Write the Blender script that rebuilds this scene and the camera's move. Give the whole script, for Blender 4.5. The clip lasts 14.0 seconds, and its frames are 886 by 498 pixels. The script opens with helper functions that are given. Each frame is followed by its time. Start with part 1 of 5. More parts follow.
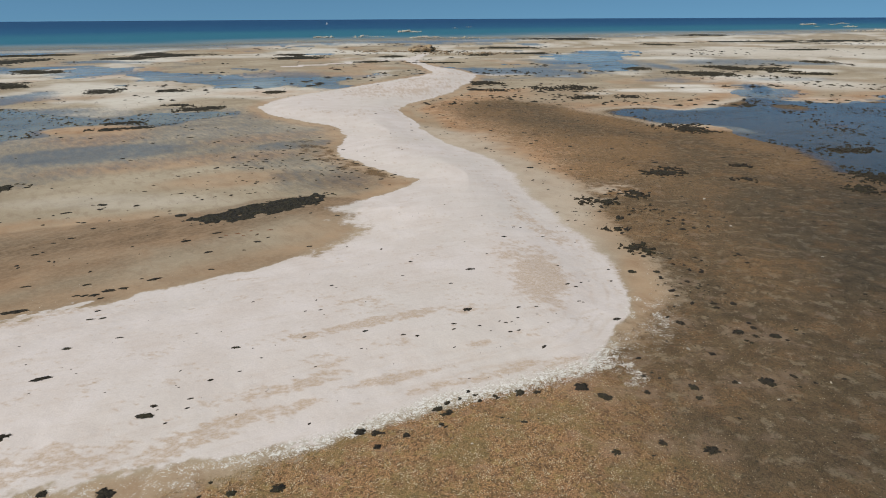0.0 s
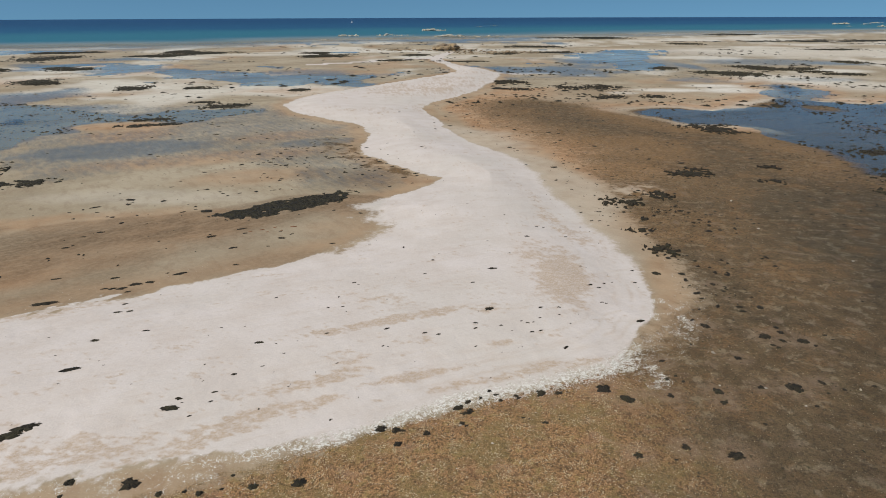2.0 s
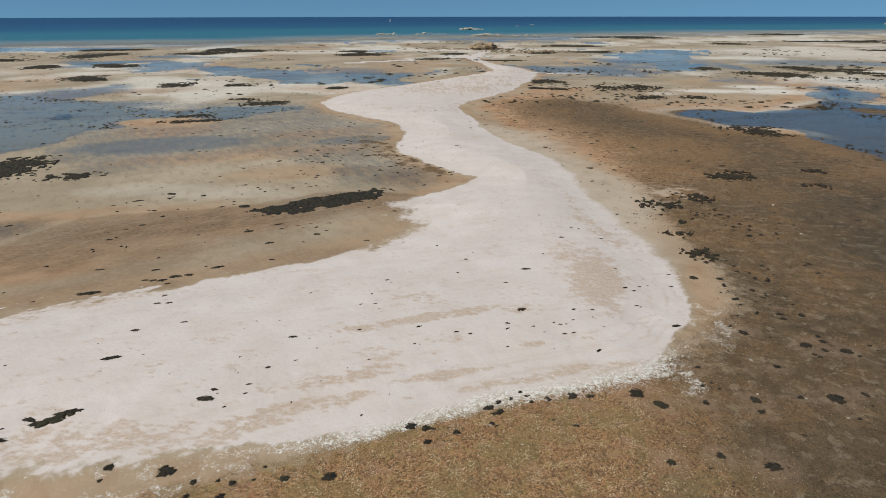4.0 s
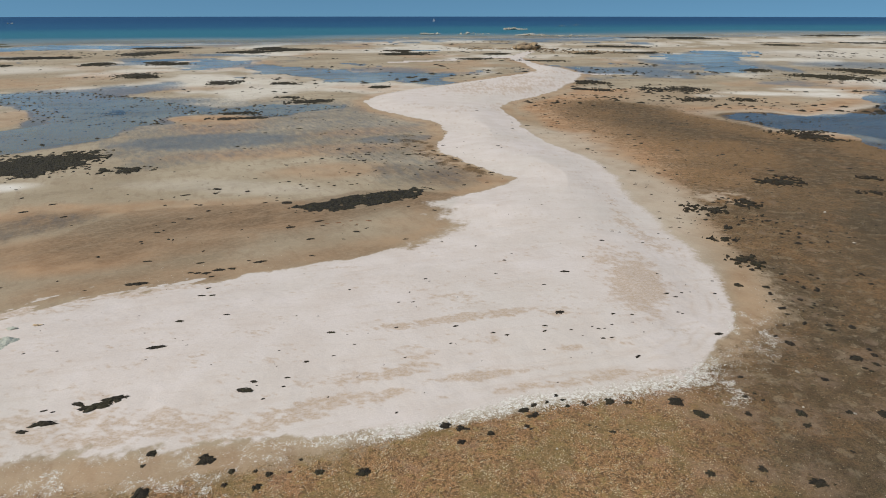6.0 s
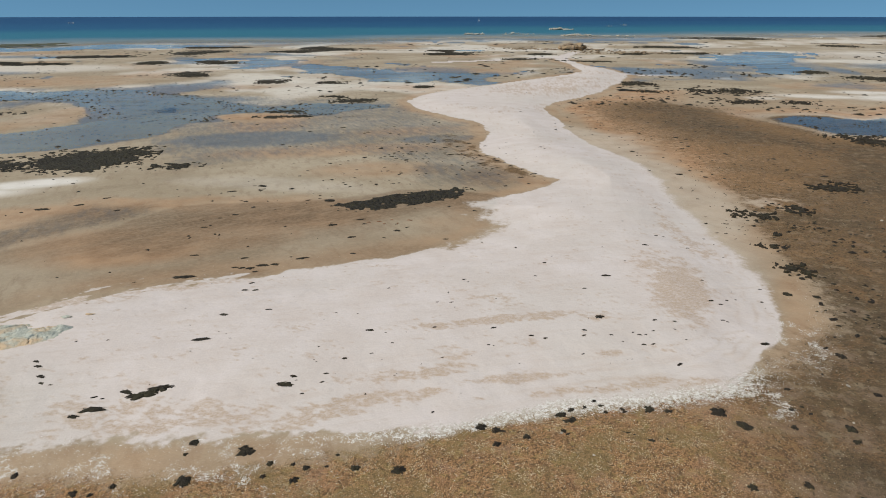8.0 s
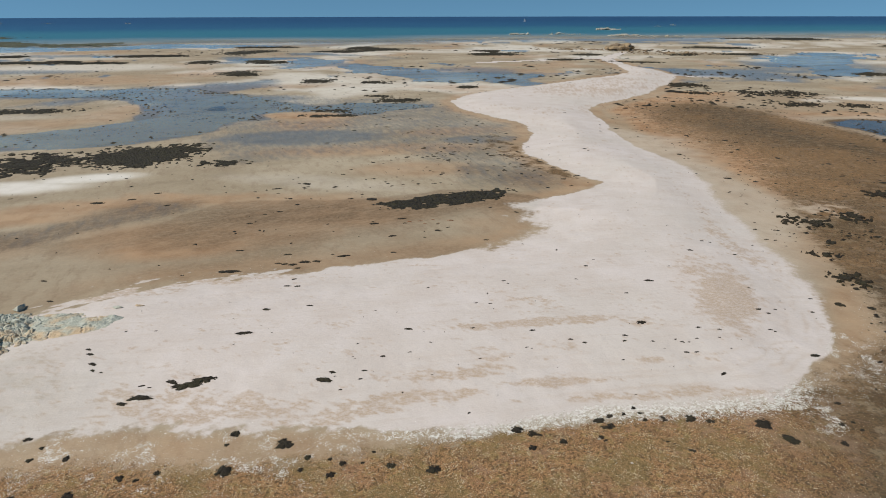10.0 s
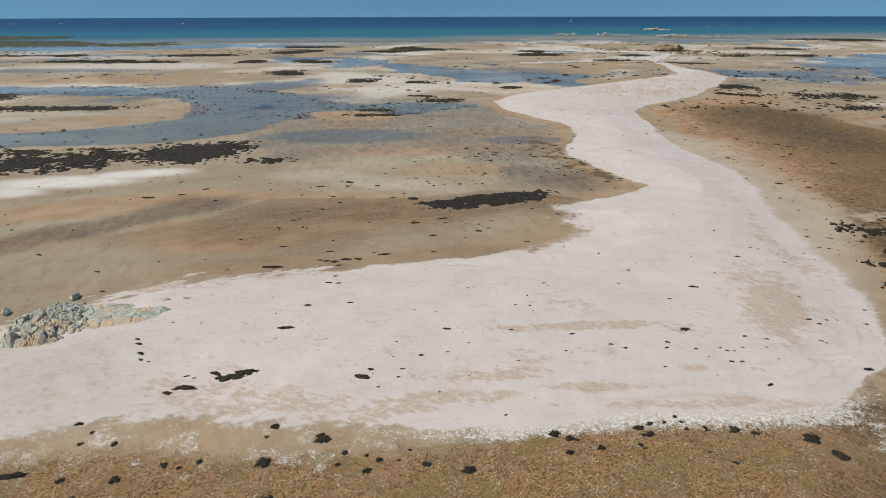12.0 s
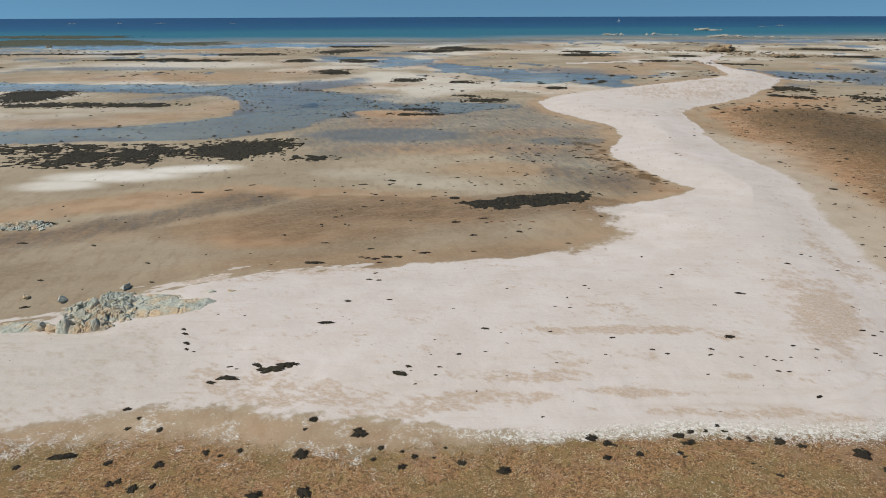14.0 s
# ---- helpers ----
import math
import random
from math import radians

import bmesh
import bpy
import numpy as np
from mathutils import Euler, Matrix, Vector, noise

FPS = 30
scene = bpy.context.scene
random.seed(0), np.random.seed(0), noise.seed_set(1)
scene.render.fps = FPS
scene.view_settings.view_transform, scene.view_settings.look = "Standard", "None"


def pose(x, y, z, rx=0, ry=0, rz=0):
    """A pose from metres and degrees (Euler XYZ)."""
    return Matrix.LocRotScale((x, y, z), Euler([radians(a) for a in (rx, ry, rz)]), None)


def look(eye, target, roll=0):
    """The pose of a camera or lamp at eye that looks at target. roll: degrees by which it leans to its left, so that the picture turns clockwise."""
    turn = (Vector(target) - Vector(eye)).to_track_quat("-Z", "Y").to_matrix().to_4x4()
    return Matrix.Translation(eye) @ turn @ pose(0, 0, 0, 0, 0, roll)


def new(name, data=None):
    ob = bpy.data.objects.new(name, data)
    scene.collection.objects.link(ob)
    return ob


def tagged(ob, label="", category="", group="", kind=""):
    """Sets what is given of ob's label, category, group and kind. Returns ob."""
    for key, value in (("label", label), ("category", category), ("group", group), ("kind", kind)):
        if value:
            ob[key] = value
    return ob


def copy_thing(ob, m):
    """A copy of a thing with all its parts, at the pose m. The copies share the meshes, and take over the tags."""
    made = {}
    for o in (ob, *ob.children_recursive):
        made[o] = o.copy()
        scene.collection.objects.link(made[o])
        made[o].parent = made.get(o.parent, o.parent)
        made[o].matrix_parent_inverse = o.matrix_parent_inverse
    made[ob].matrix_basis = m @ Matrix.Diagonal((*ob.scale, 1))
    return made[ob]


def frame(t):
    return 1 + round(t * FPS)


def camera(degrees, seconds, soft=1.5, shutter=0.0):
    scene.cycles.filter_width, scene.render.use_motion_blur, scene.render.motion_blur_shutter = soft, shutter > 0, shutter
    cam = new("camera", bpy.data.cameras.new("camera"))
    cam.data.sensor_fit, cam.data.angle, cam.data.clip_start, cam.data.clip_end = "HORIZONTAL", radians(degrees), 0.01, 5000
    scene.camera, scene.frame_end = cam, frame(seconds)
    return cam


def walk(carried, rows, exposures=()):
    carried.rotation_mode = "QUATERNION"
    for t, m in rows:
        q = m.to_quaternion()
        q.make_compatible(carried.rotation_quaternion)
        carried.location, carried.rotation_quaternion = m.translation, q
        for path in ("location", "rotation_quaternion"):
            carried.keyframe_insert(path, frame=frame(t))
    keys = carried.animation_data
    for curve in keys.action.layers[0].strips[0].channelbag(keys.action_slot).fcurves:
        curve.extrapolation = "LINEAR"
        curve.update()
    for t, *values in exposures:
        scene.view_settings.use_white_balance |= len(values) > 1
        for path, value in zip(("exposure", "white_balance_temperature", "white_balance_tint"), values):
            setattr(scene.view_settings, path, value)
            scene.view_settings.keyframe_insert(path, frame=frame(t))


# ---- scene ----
# a drone that hovers about 20 m over the flats and turns to its left
cam = camera(70.0, 14.0, soft=0.95)
ROWS = [
    (0.0, -0.00, -0.00, 20.00, 0.00, -20.21, 0.28),
    (0.5, -0.02, -0.02, 19.99, 0.38, -20.24, 0.26),
    (1.0, -0.05, -0.00, 19.97, 0.88, -20.26, 0.23),
    (1.5, -0.06, 0.01, 19.96, 1.45, -20.28, 0.20),
    (2.0, -0.09, 0.02, 19.98, 2.05, -20.31, 0.19),
    (4.5, -0.14, 0.02, 19.98, 6.14, -20.39, 0.05),
    (5.0, -0.16, 0.02, 19.97, 7.06, -20.38, 0.01),
    (5.5, -0.17, 0.00, 19.99, 7.98, -20.39, -0.01),
    (6.0, -0.15, 0.02, 19.99, 8.92, -20.41, -0.01),
    (6.5, -0.16, 0.00, 20.01, 9.85, -20.41, -0.02),
    (7.0, -0.14, 0.02, 20.03, 10.83, -20.41, -0.00),
    (7.5, -0.15, 0.05, 20.02, 11.80, -20.41, -0.01),
    (8.0, -0.15, 0.02, 20.03, 12.76, -20.41, 0.01),
    (10.5, -0.12, 0.03, 20.06, 17.66, -20.39, 0.13),
    (11.0, -0.12, 0.03, 20.06, 18.65, -20.38, 0.14),
    (11.5, -0.14, 0.01, 20.07, 19.59, -20.38, 0.16),
    (12.0, -0.16, 0.02, 20.06, 20.51, -20.38, 0.15),
    (12.5, -0.15, 0.03, 20.05, 21.51, -20.38, 0.17),
    (13.0, -0.13, 0.04, 20.03, 22.51, -20.38, 0.19),
    (13.5, -0.14, 0.02, 20.02, 23.47, -20.37, 0.19),
    (14.0, -0.13, -0.02, 20.02, 24.40, -20.37, 0.18),
]
# lean is about the line of sight
walk(cam, [(t, pose(x, y, z, 90 + pitch, 0, yaw) @ pose(0, 0, 0, 0, 0, -lean)) for t, x, y, z, yaw, pitch, lean in ROWS],
     [(0.0, 0.0), (14.0, 0.0)])

# ---- light: a high sun behind and to the left, clear sky ----
SUN_UP, SUN_ROUND = 50.0, -128.0   # degrees; round from +y towards +x
sky_world = bpy.data.worlds.new("clear_sky")
scene.world = sky_world
sky_world.use_nodes = True
wn = sky_world.node_tree
wn.nodes.clear()
sky = wn.nodes.new("ShaderNodeTexSky")
sky.sky_type, sky.sun_disc = "NISHITA", False
sky.sun_elevation, sky.sun_rotation = radians(SUN_UP), radians(SUN_ROUND)
sky.altitude, sky.air_density, sky.dust_density, sky.ozone_density = 0, 1.0, 0.0, 0.3
back = wn.nodes.new("ShaderNodeBackground")
back.inputs["Strength"].default_value = 0.075
out = wn.nodes.new("ShaderNodeOutputWorld")
# clear dry air: the whitish band of the model lies just under the horizon
coord = wn.nodes.new("ShaderNodeTexCoord")
lift = wn.nodes.new("ShaderNodeVectorMath")
lift.operation, lift.inputs[1].default_value = "ADD", (0, 0, 0.22)
wn.links.new(coord.outputs["Generated"], lift.inputs[0])
wn.links.new(lift.outputs[0], sky.inputs["Vector"])
tint = wn.nodes.new("ShaderNodeMix")
tint.data_type, tint.blend_type = "RGBA", "MULTIPLY"
tint.inputs["Factor"].default_value, tint.inputs[7].default_value = 1.0, (0.66, 1.0, 1.1, 1)
wn.links.new(sky.outputs[0], tint.inputs[6])
wn.links.new(tint.outputs[2], back.inputs[0])
wn.links.new(back.outputs[0], out.inputs[0])
sun = new("sun", bpy.data.lights.new("sun", "SUN"))
sun.data.energy, sun.data.angle, sun.data.color = 3.85, radians(0.53), (1.0, 0.935, 0.82)
su, sr = radians(SUN_UP), radians(SUN_ROUND)
toward = Vector((math.sin(sr) * math.cos(su), math.cos(sr) * math.cos(su), math.sin(su)))
sun.matrix_world = look(toward * 100, (0, 0, 0))


# ---- materials ----
class Nodes:
    """Short ways to wire up a material."""

    def __init__(self, name):
        self.mat = bpy.data.materials.new(name)
        self.mat.use_nodes = True
        self.t = self.mat.node_tree
        self.bsdf = self.t.nodes["Principled BSDF"]
        self.place = self.add("ShaderNodeNewGeometry").outputs["Position"]

    def add(self, kind, **values):
        n = self.t.nodes.new(kind)
        for k, v in values.items():
            n.inputs[k].default_value = v
        return n

    def link(self, a, b):
        self.t.links.new(a, b)

    def give(self, socket, v):
        if isinstance(v, (int, float)):
            socket.default_value = v
        elif isinstance(v, tuple):
            socket.default_value = (*v, 1)
        else:
            self.link(v, socket)

    def attribute(self, name):
        n = self.t.nodes.new("ShaderNodeAttribute")
        n.attribute_name = name
        return n.outputs["Fac"]

    def stretched(self, turn, sx, sy):
        m = self.add("ShaderNodeMapping")
        m.vector_type = "TEXTURE"
        m.inputs["Rotation"].default_value = (0, 0, radians(turn))
        m.inputs["Scale"].default_value = (1 / sx, 1 / sy, 1)
        self.link(self.place, m.inputs["Vector"])
        return m.outputs[0]

    def noise(self, size, detail=4, rough=0.55, at=None, warp=0.0):
        n = self.add("ShaderNodeTexNoise", Scale=1 / size, Detail=detail, Roughness=rough, Distortion=warp)
        self.link(at or self.place, n.inputs["Vector"])
        return n.outputs["Fac"]

    def cells(self, size, output="Distance", at=None):
        n = self.add("ShaderNodeTexVoronoi", Scale=1 / size)
        self.link(at or self.place, n.inputs["Vector"])
        return n.outputs[output]

    def math(self, op, a, b=0.0, c=0.0):
        n = self.add("ShaderNodeMath")
        n.operation = op
        for s, v in zip(n.inputs, (a, b, c)):
            self.give(s, v)
        return n.outputs[0]

    def mul(self, a, b):
        return self.math("MULTIPLY", a, b)

    def plus(self, a, b):
        return self.math("ADD", a, b)

    def step(self, v, lo, hi, a=0.0, b=1.0):
        n = self.add("ShaderNodeMapRange")
        n.interpolation_type = "SMOOTHSTEP"
        for s, x in zip(n.inputs, (v, lo, hi, a, b)):
            self.give(s, x)
        return n.outputs[0]

    def mix(self, f, a, b, how="MIX"):
        n = self.add("ShaderNodeMix")
        n.data_type, n.blend_type = "RGBA", how
        for s, x in ((n.inputs["Factor"], f), (n.inputs[6], a), (n.inputs[7], b)):
            self.give(s, x)
        return n.outputs[2]

    def bump(self, h, strength, distance):
        n = self.add("ShaderNodeBump", Strength=strength, Distance=distance)
        self.link(h, n.inputs["Height"])
        self.link(n.outputs[0], self.bsdf.inputs["Normal"])
        return n

    def set(self, **values):
        for k, v in values.items():
            self.give(self.bsdf.inputs[k.replace("_", " ")], v)
        return self.mat


def ground_material():
    m = Nodes("tidal_flat")
    big, mid, small = m.noise(23, 5), m.noise(3.1, 5), m.noise(0.42, 4)
    grain, speck = m.noise(0.09, 3, 0.7), m.cells(0.11)
    drift = m.noise(9, 6, 0.6, m.stretched(40, 0.6, 1.3))
    # flats: damp beige sand with soft cloudy drifts
    flat = m.mix(m.step(big, 0.33, 0.68), (0.3, 0.24, 0.16), (0.4, 0.335, 0.24))
    flat = m.mix(m.mul(m.step(drift, 0.45, 0.68), 0.55), flat, (0.235, 0.188, 0.122))
    flat = m.mix(m.mul(m.step(mid, 0.5, 0.75), 0.35), flat, (0.23, 0.17, 0.11))
    rill = m.noise(1.5, 6, 0.7, m.stretched(125, 0.5, 1.3))
    flat = m.mix(m.mul(m.step(rill, 0.48, 0.64), 0.5), flat, (0.24, 0.178, 0.118))
    flat = m.mix(m.mul(m.step(small, 0.5, 0.7), 0.25), flat, (0.43, 0.365, 0.265))
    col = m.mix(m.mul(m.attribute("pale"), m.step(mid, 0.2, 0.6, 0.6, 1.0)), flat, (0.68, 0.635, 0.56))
    # rust stains
    rust = m.mix(m.step(mid, 0.3, 0.7), (0.3, 0.162, 0.078), (0.45, 0.285, 0.162))
    col = m.mix(m.mul(m.attribute("rust"), m.step(m.noise(7, 6, 0.62), 0.3, 0.6, 0.55, 0.95)), col, rust)
    mud = m.mix(m.step(small, 0.3, 0.7), (0.135, 0.09, 0.052), (0.215, 0.147, 0.088))
    mud = m.mix(m.mul(m.step(mid, 0.5, 0.7), 0.5), mud, (0.25, 0.155, 0.085))
    wash = m.noise(1.0, 7, 0.72, m.stretched(50, 0.5, 1.3))
    mud = m.mix(m.mul(m.step(wash, 0.47, 0.62), 0.6), mud, (0.27, 0.195, 0.123))
    col = m.mix(m.mul(m.attribute("mud"), m.step(drift, 0.3, 0.6, 0.65, 1.0)), col, mud)
    # turf: brown weed felt with olive patches and pale bare spots
    bit, chip = m.cells(0.042, "Color"), m.cells(0.11, "Color")
    turf = m.mix(m.step(m.noise(1.7, 7, 0.7), 0.36, 0.66), (0.068, 0.046, 0.024), (0.14, 0.096, 0.052))
    turf = m.mix(m.mul(m.step(m.noise(1.1, 5, 0.6), 0.53, 0.63), 0.6), turf, (0.27, 0.21, 0.135))
    turf = m.mix(m.mul(m.step(big, 0.45, 0.7), 0.6), turf, (0.085, 0.066, 0.04))
    turf = m.mix(m.mul(m.step(m.noise(4, 7, 0.68), 0.48, 0.64), 0.5), turf, (0.21, 0.115, 0.05))
    turf = m.mix(m.mul(m.attribute("rust"), m.step(m.noise(0.5, 7, 0.75), 0.4, 0.6, 0.35, 0.85)), turf, (0.29, 0.165, 0.072))
    turf = m.mix(m.mul(m.step(m.noise(0.4, 6, 0.75), 0.55, 0.68), 0.45), turf, (0.15, 0.125, 0.05))
    turf = m.mix(m.mul(m.step(chip, 0.45, 0.25), 0.45), turf, (0.04, 0.031, 0.019))
    bare = m.math("MAXIMUM", m.step(m.noise(2.1, 5, 0.6, warp=0.4), 0.58, 0.7), m.mul(m.attribute("halo"), m.step(m.noise(0.6, 5, 0.7), 0.36, 0.56)))
    turf = m.mix(m.mul(bare, 0.55), turf, (0.215, 0.15, 0.1))
    turf = m.mix(m.mul(m.step(bit, 0.7, 0.85), 0.3), turf, (0.25, 0.19, 0.12))
    # ochre turf below the wrack line: grains of weed, spat and broken shell
    ochre = m.mix(m.step(bit, 0.25, 0.75), (0.158, 0.088, 0.04), (0.415, 0.235, 0.107))
    ochre = m.mix(m.mul(m.step(m.noise(1.1, 7, 0.72), 0.48, 0.62), 0.45), ochre, (0.14, 0.085, 0.045))
    ochre = m.mix(m.mul(m.step(m.noise(2.6, 6, 0.68), 0.5, 0.64), 0.5), ochre, (0.31, 0.165, 0.088))
    ochre = m.mix(m.mul(m.step(m.noise(0.6, 6, 0.7), 0.5, 0.64), 0.55), ochre, (0.3, 0.22, 0.08))
    ochre = m.mix(m.mul(m.step(chip, 0.36, 0.26), 0.55), ochre, (0.045, 0.03, 0.015))
    ochre = m.mix(m.mul(m.step(m.noise(3.3, 6, 0.65), 0.47, 0.6), 0.5), ochre, (0.19, 0.145, 0.06))
    ochre = m.mix(m.mul(bare, 0.45), ochre, (0.33, 0.2, 0.13))
    turf = m.mix(m.attribute("ochre"), turf, ochre)
    pale_bits = m.plus(m.mul(m.attribute("ochre"), m.step(m.noise(0.9, 6, 0.7), 0.4, 0.68, 0.04, 0.26)), 0.04)
    turf = m.mix(m.step(m.math("SUBTRACT", m.math("SUBTRACT", 0.98, pale_bits), bit), 0.02, -0.02, 0.0, 0.85), turf, (0.56, 0.46, 0.3))
    turf_on = m.step(m.plus(m.attribute("turf"), m.mul(m.plus(m.noise(0.8, 7, 0.75), -0.5), 1.5)), 0.25, 0.75)
    col = m.mix(turf_on, col, turf)
    # dry sand of the spit
    dry = m.mix(m.step(mid, 0.3, 0.7), (0.565, 0.49, 0.443), (0.62, 0.548, 0.505))
    dry = m.mix(m.mul(m.step(big, 0.4, 0.65), 0.35), dry, (0.49, 0.45, 0.39))
    streak = m.noise(1.1, 6, 0.66, m.stretched(24, 0.3, 1.5))
    dry = m.mix(m.mul(m.step(streak, 0.5, 0.7), 0.28), dry, (0.47, 0.38, 0.31))
    tan = m.mul(m.attribute("damp"), m.step(m.noise(0.16, 5, 0.8, m.stretched(24, 0.6, 1.1)), 0.36, 0.6, 0.35, 1.0))
    dry = m.mix(m.mul(tan, 0.9), dry, (0.42, 0.32, 0.23))
    # dry sand turns greyer under the mud mask, as at the spit's west end
    dry = m.mix(m.mul(m.attribute("mud"), m.step(streak, 0.3, 0.6, 0.35, 0.8)), dry, (0.45, 0.42, 0.365))
    dry = m.mix(m.mul(m.step(grain, 0.45, 0.7), 0.14), dry, (0.36, 0.3, 0.26))
    col = m.mix(m.step(m.plus(m.attribute("dry"), m.mul(m.plus(m.noise(0.5, 5, 0.68), -0.5), 0.9)), 0.25, 0.75), col, dry)
    # drifts of broken shell
    share = m.mul(m.attribute("shell"), m.step(m.noise(0.4, 7, 0.8), 0.36, 0.62, 0.1, 1.0))
    shells = m.step(m.math("SUBTRACT", m.math("SUBTRACT", 1.06, m.mul(share, 1.15)), bit), 0.04, -0.04)
    col = m.mix(shells, col, m.mix(m.step(chip, 0.3, 0.7), (0.44, 0.39, 0.32), (0.68, 0.65, 0.59)))
    # wet sand is darker and shines
    col = m.mix(m.mul(m.attribute("sodden"), 0.85), col, m.mix(1.0, col, (0.52, 0.58, 0.66), "MULTIPLY"))
    film = m.step(m.plus(m.attribute("film"), m.mul(m.plus(m.noise(1.5, 8, 0.78, m.stretched(125, 0.4, 1.4)), -0.5), 1.6)), 0.15, 0.95)
    col = m.mix(film, col, m.mix(0.9, col, (0.5, 0.54, 0.52), "MULTIPLY"))
    col = m.mix(0.25, col, m.mix(grain, (0.3, 0.3, 0.3), (1.0, 1.0, 1.0)), "OVERLAY")
    ripples = m.noise(0.35, 3, 0.5, m.stretched(35, 0.35, 1.6))
    relief = m.plus(m.mul(ripples, m.step(turf_on, 0, 1, 0.5, 0.0)), m.plus(m.mul(grain, m.step(turf_on, 0, 1, 0.25, 1.8)), m.mul(small, 0.7)))
    m.bump(relief, 0.6, 0.07)
    return m.set(Base_Color=col, Roughness=m.step(film, 0, 1, 0.92, 0.5), Specular_IOR_Level=0.25,
                 Coat_Weight=m.mul(film, 0.75), Coat_Roughness=0.12, Coat_IOR=1.33)


def pool_material():
    m = Nodes("pool_water")
    m.bump(m.plus(m.noise(0.5, 4, 0.6, m.stretched(30, 1, 2.2)), m.noise(3.0, 3)), 0.25, 0.03)
    return m.set(Base_Color=(0.68, 0.8, 0.84), Roughness=m.step(m.noise(9, 6, 0.65, m.stretched(20, 0.5, 1.5)), 0.4, 0.62, 0.04, 0.22), IOR=1.333, Transmission_Weight=1.0)


def sea_material():
    m = Nodes("sea_water")
    out_to = m.plus(m.attribute("offshore"), m.mul(m.plus(m.noise(260, 5, 0.6, m.stretched(-20, 0.4, 1.6)), -0.5), 220))
    col = m.mix(m.step(out_to, 20, 220), (0.26, 0.29, 0.28), (0.03, 0.145, 0.185))
    col = m.mix(m.step(out_to, 300, 700), col, (0.012, 0.07, 0.145))
    col = m.mix(m.step(out_to, 600, 1600), col, (0.007, 0.04, 0.11))
    m.bump(m.plus(m.noise(2.5, 4, 0.6, m.stretched(-20, 0.5, 1.5)), m.mul(m.noise(17, 3), 3.0)), 0.6, 0.5)
    return m.set(Base_Color=col, Roughness=0.32, Specular_IOR_Level=0.22, IOR=1.333, Alpha=m.step(m.attribute("offshore"), -40, 160, 0.0, 1.0))


def weed_material(name, dark, light, olive):
    m = Nodes(name)
    info = m.add("ShaderNodeObjectInfo").outputs["Random"]
    col = m.mix(m.step(m.noise(0.16, 5, 0.7), 0.35, 0.68), dark, light)
    col = m.mix(m.mul(m.step(m.noise(0.9, 4), 0.45, 0.7), 0.6), col, olive)
    col = m.mix(m.mul(info, 0.35), col, m.mix(0.5, col, olive))
    m.bump(m.noise(0.07, 4, 0.7, warp=1.0), 0.9, 0.06)
    return m.set(Base_Color=col, Roughness=0.75, Specular_IOR_Level=0.25)


def rock_material(name, grey, pale, ochre, stain, ochre_share=0.5, size=1.0):
    m = Nodes(name)
    info = m.add("ShaderNodeObjectInfo").outputs["Random"]
    col = m.mix(m.step(m.noise(0.7 * size, 6, 0.65), 0.33, 0.68), grey, pale)
    col = m.mix(m.mul(m.step(m.plus(m.noise(1.6 * size, 5), m.mul(info, 0.25)), 0.62 - 0.2 * ochre_share, 0.85 - 0.2 * ochre_share), 0.85), col, ochre)
    col = m.mix(m.mul(m.step(m.noise(0.3 * size, 5, 0.75), 0.58, 0.72), 0.6), col, stain)
    cracks = m.step(m.cells(0.8 * size, at=None), 0.0, 0.06)
    m.bump(m.plus(m.noise(0.25 * size, 6, 0.7), m.mul(cracks, 0.3)), 0.8, 0.12 * size)
    return m.set(Base_Color=col, Roughness=0.88, Specular_IOR_Level=0.25)


def plain_material(name, a, b, size=0.2, rough=0.6):
    m = Nodes(name)
    m.bump(m.noise(size * 0.4, 3), 0.2, 0.01)
    return m.set(Base_Color=m.mix(m.noise(size, 4), a, b), Roughness=rough)


def shell_material():
    m = Nodes("broken_shell")
    isle = m.t.nodes.new("ShaderNodeNewGeometry").outputs["Random Per Island"]
    col = m.mix(m.step(isle, 0.3, 0.9), (0.5, 0.42, 0.33), (0.78, 0.75, 0.7))
    col = m.mix(m.step(isle, 0.12, 0.02), col, (0.3, 0.2, 0.12))
    return m.set(Base_Color=col, Roughness=0.55)


GROUND, POOL, SEA = ground_material(), pool_material(), sea_material()
WEED = weed_material("dark_wrack", (0.012, 0.01, 0.008), (0.045, 0.034, 0.022), (0.05, 0.045, 0.022))
MAT_WEED = weed_material("matted_wrack", (0.013, 0.011, 0.008), (0.05, 0.041, 0.025), (0.055, 0.049, 0.024))
REEF_WEED = weed_material("green_reef_weed", (0.05, 0.05, 0.03), (0.1, 0.1, 0.06), (0.12, 0.125, 0.075))
ROCK = rock_material("granite", (0.365, 0.38, 0.32), (0.53, 0.54, 0.46), (0.57, 0.41, 0.25), (0.17, 0.175, 0.14), 0.08)
FAR_ROCK = rock_material("pale_granite", (0.4, 0.37, 0.31), (0.55, 0.52, 0.45), (0.48, 0.42, 0.32), (0.12, 0.1, 0.07), 0.5, 4.0)
BROWN_ROCK = rock_material("brown_granite", (0.17, 0.13, 0.09), (0.28, 0.21, 0.14), (0.33, 0.24, 0.14), (0.06, 0.05, 0.035), 0.5, 3.0)
STONE = rock_material("bleached_stone", (0.33, 0.29, 0.23), (0.48, 0.43, 0.36), (0.5, 0.42, 0.3), (0.25, 0.22, 0.18), 0.3, 0.4)
RED_WEED = weed_material("red_weed", (0.12, 0.045, 0.02), (0.3, 0.13, 0.06), (0.25, 0.12, 0.06))
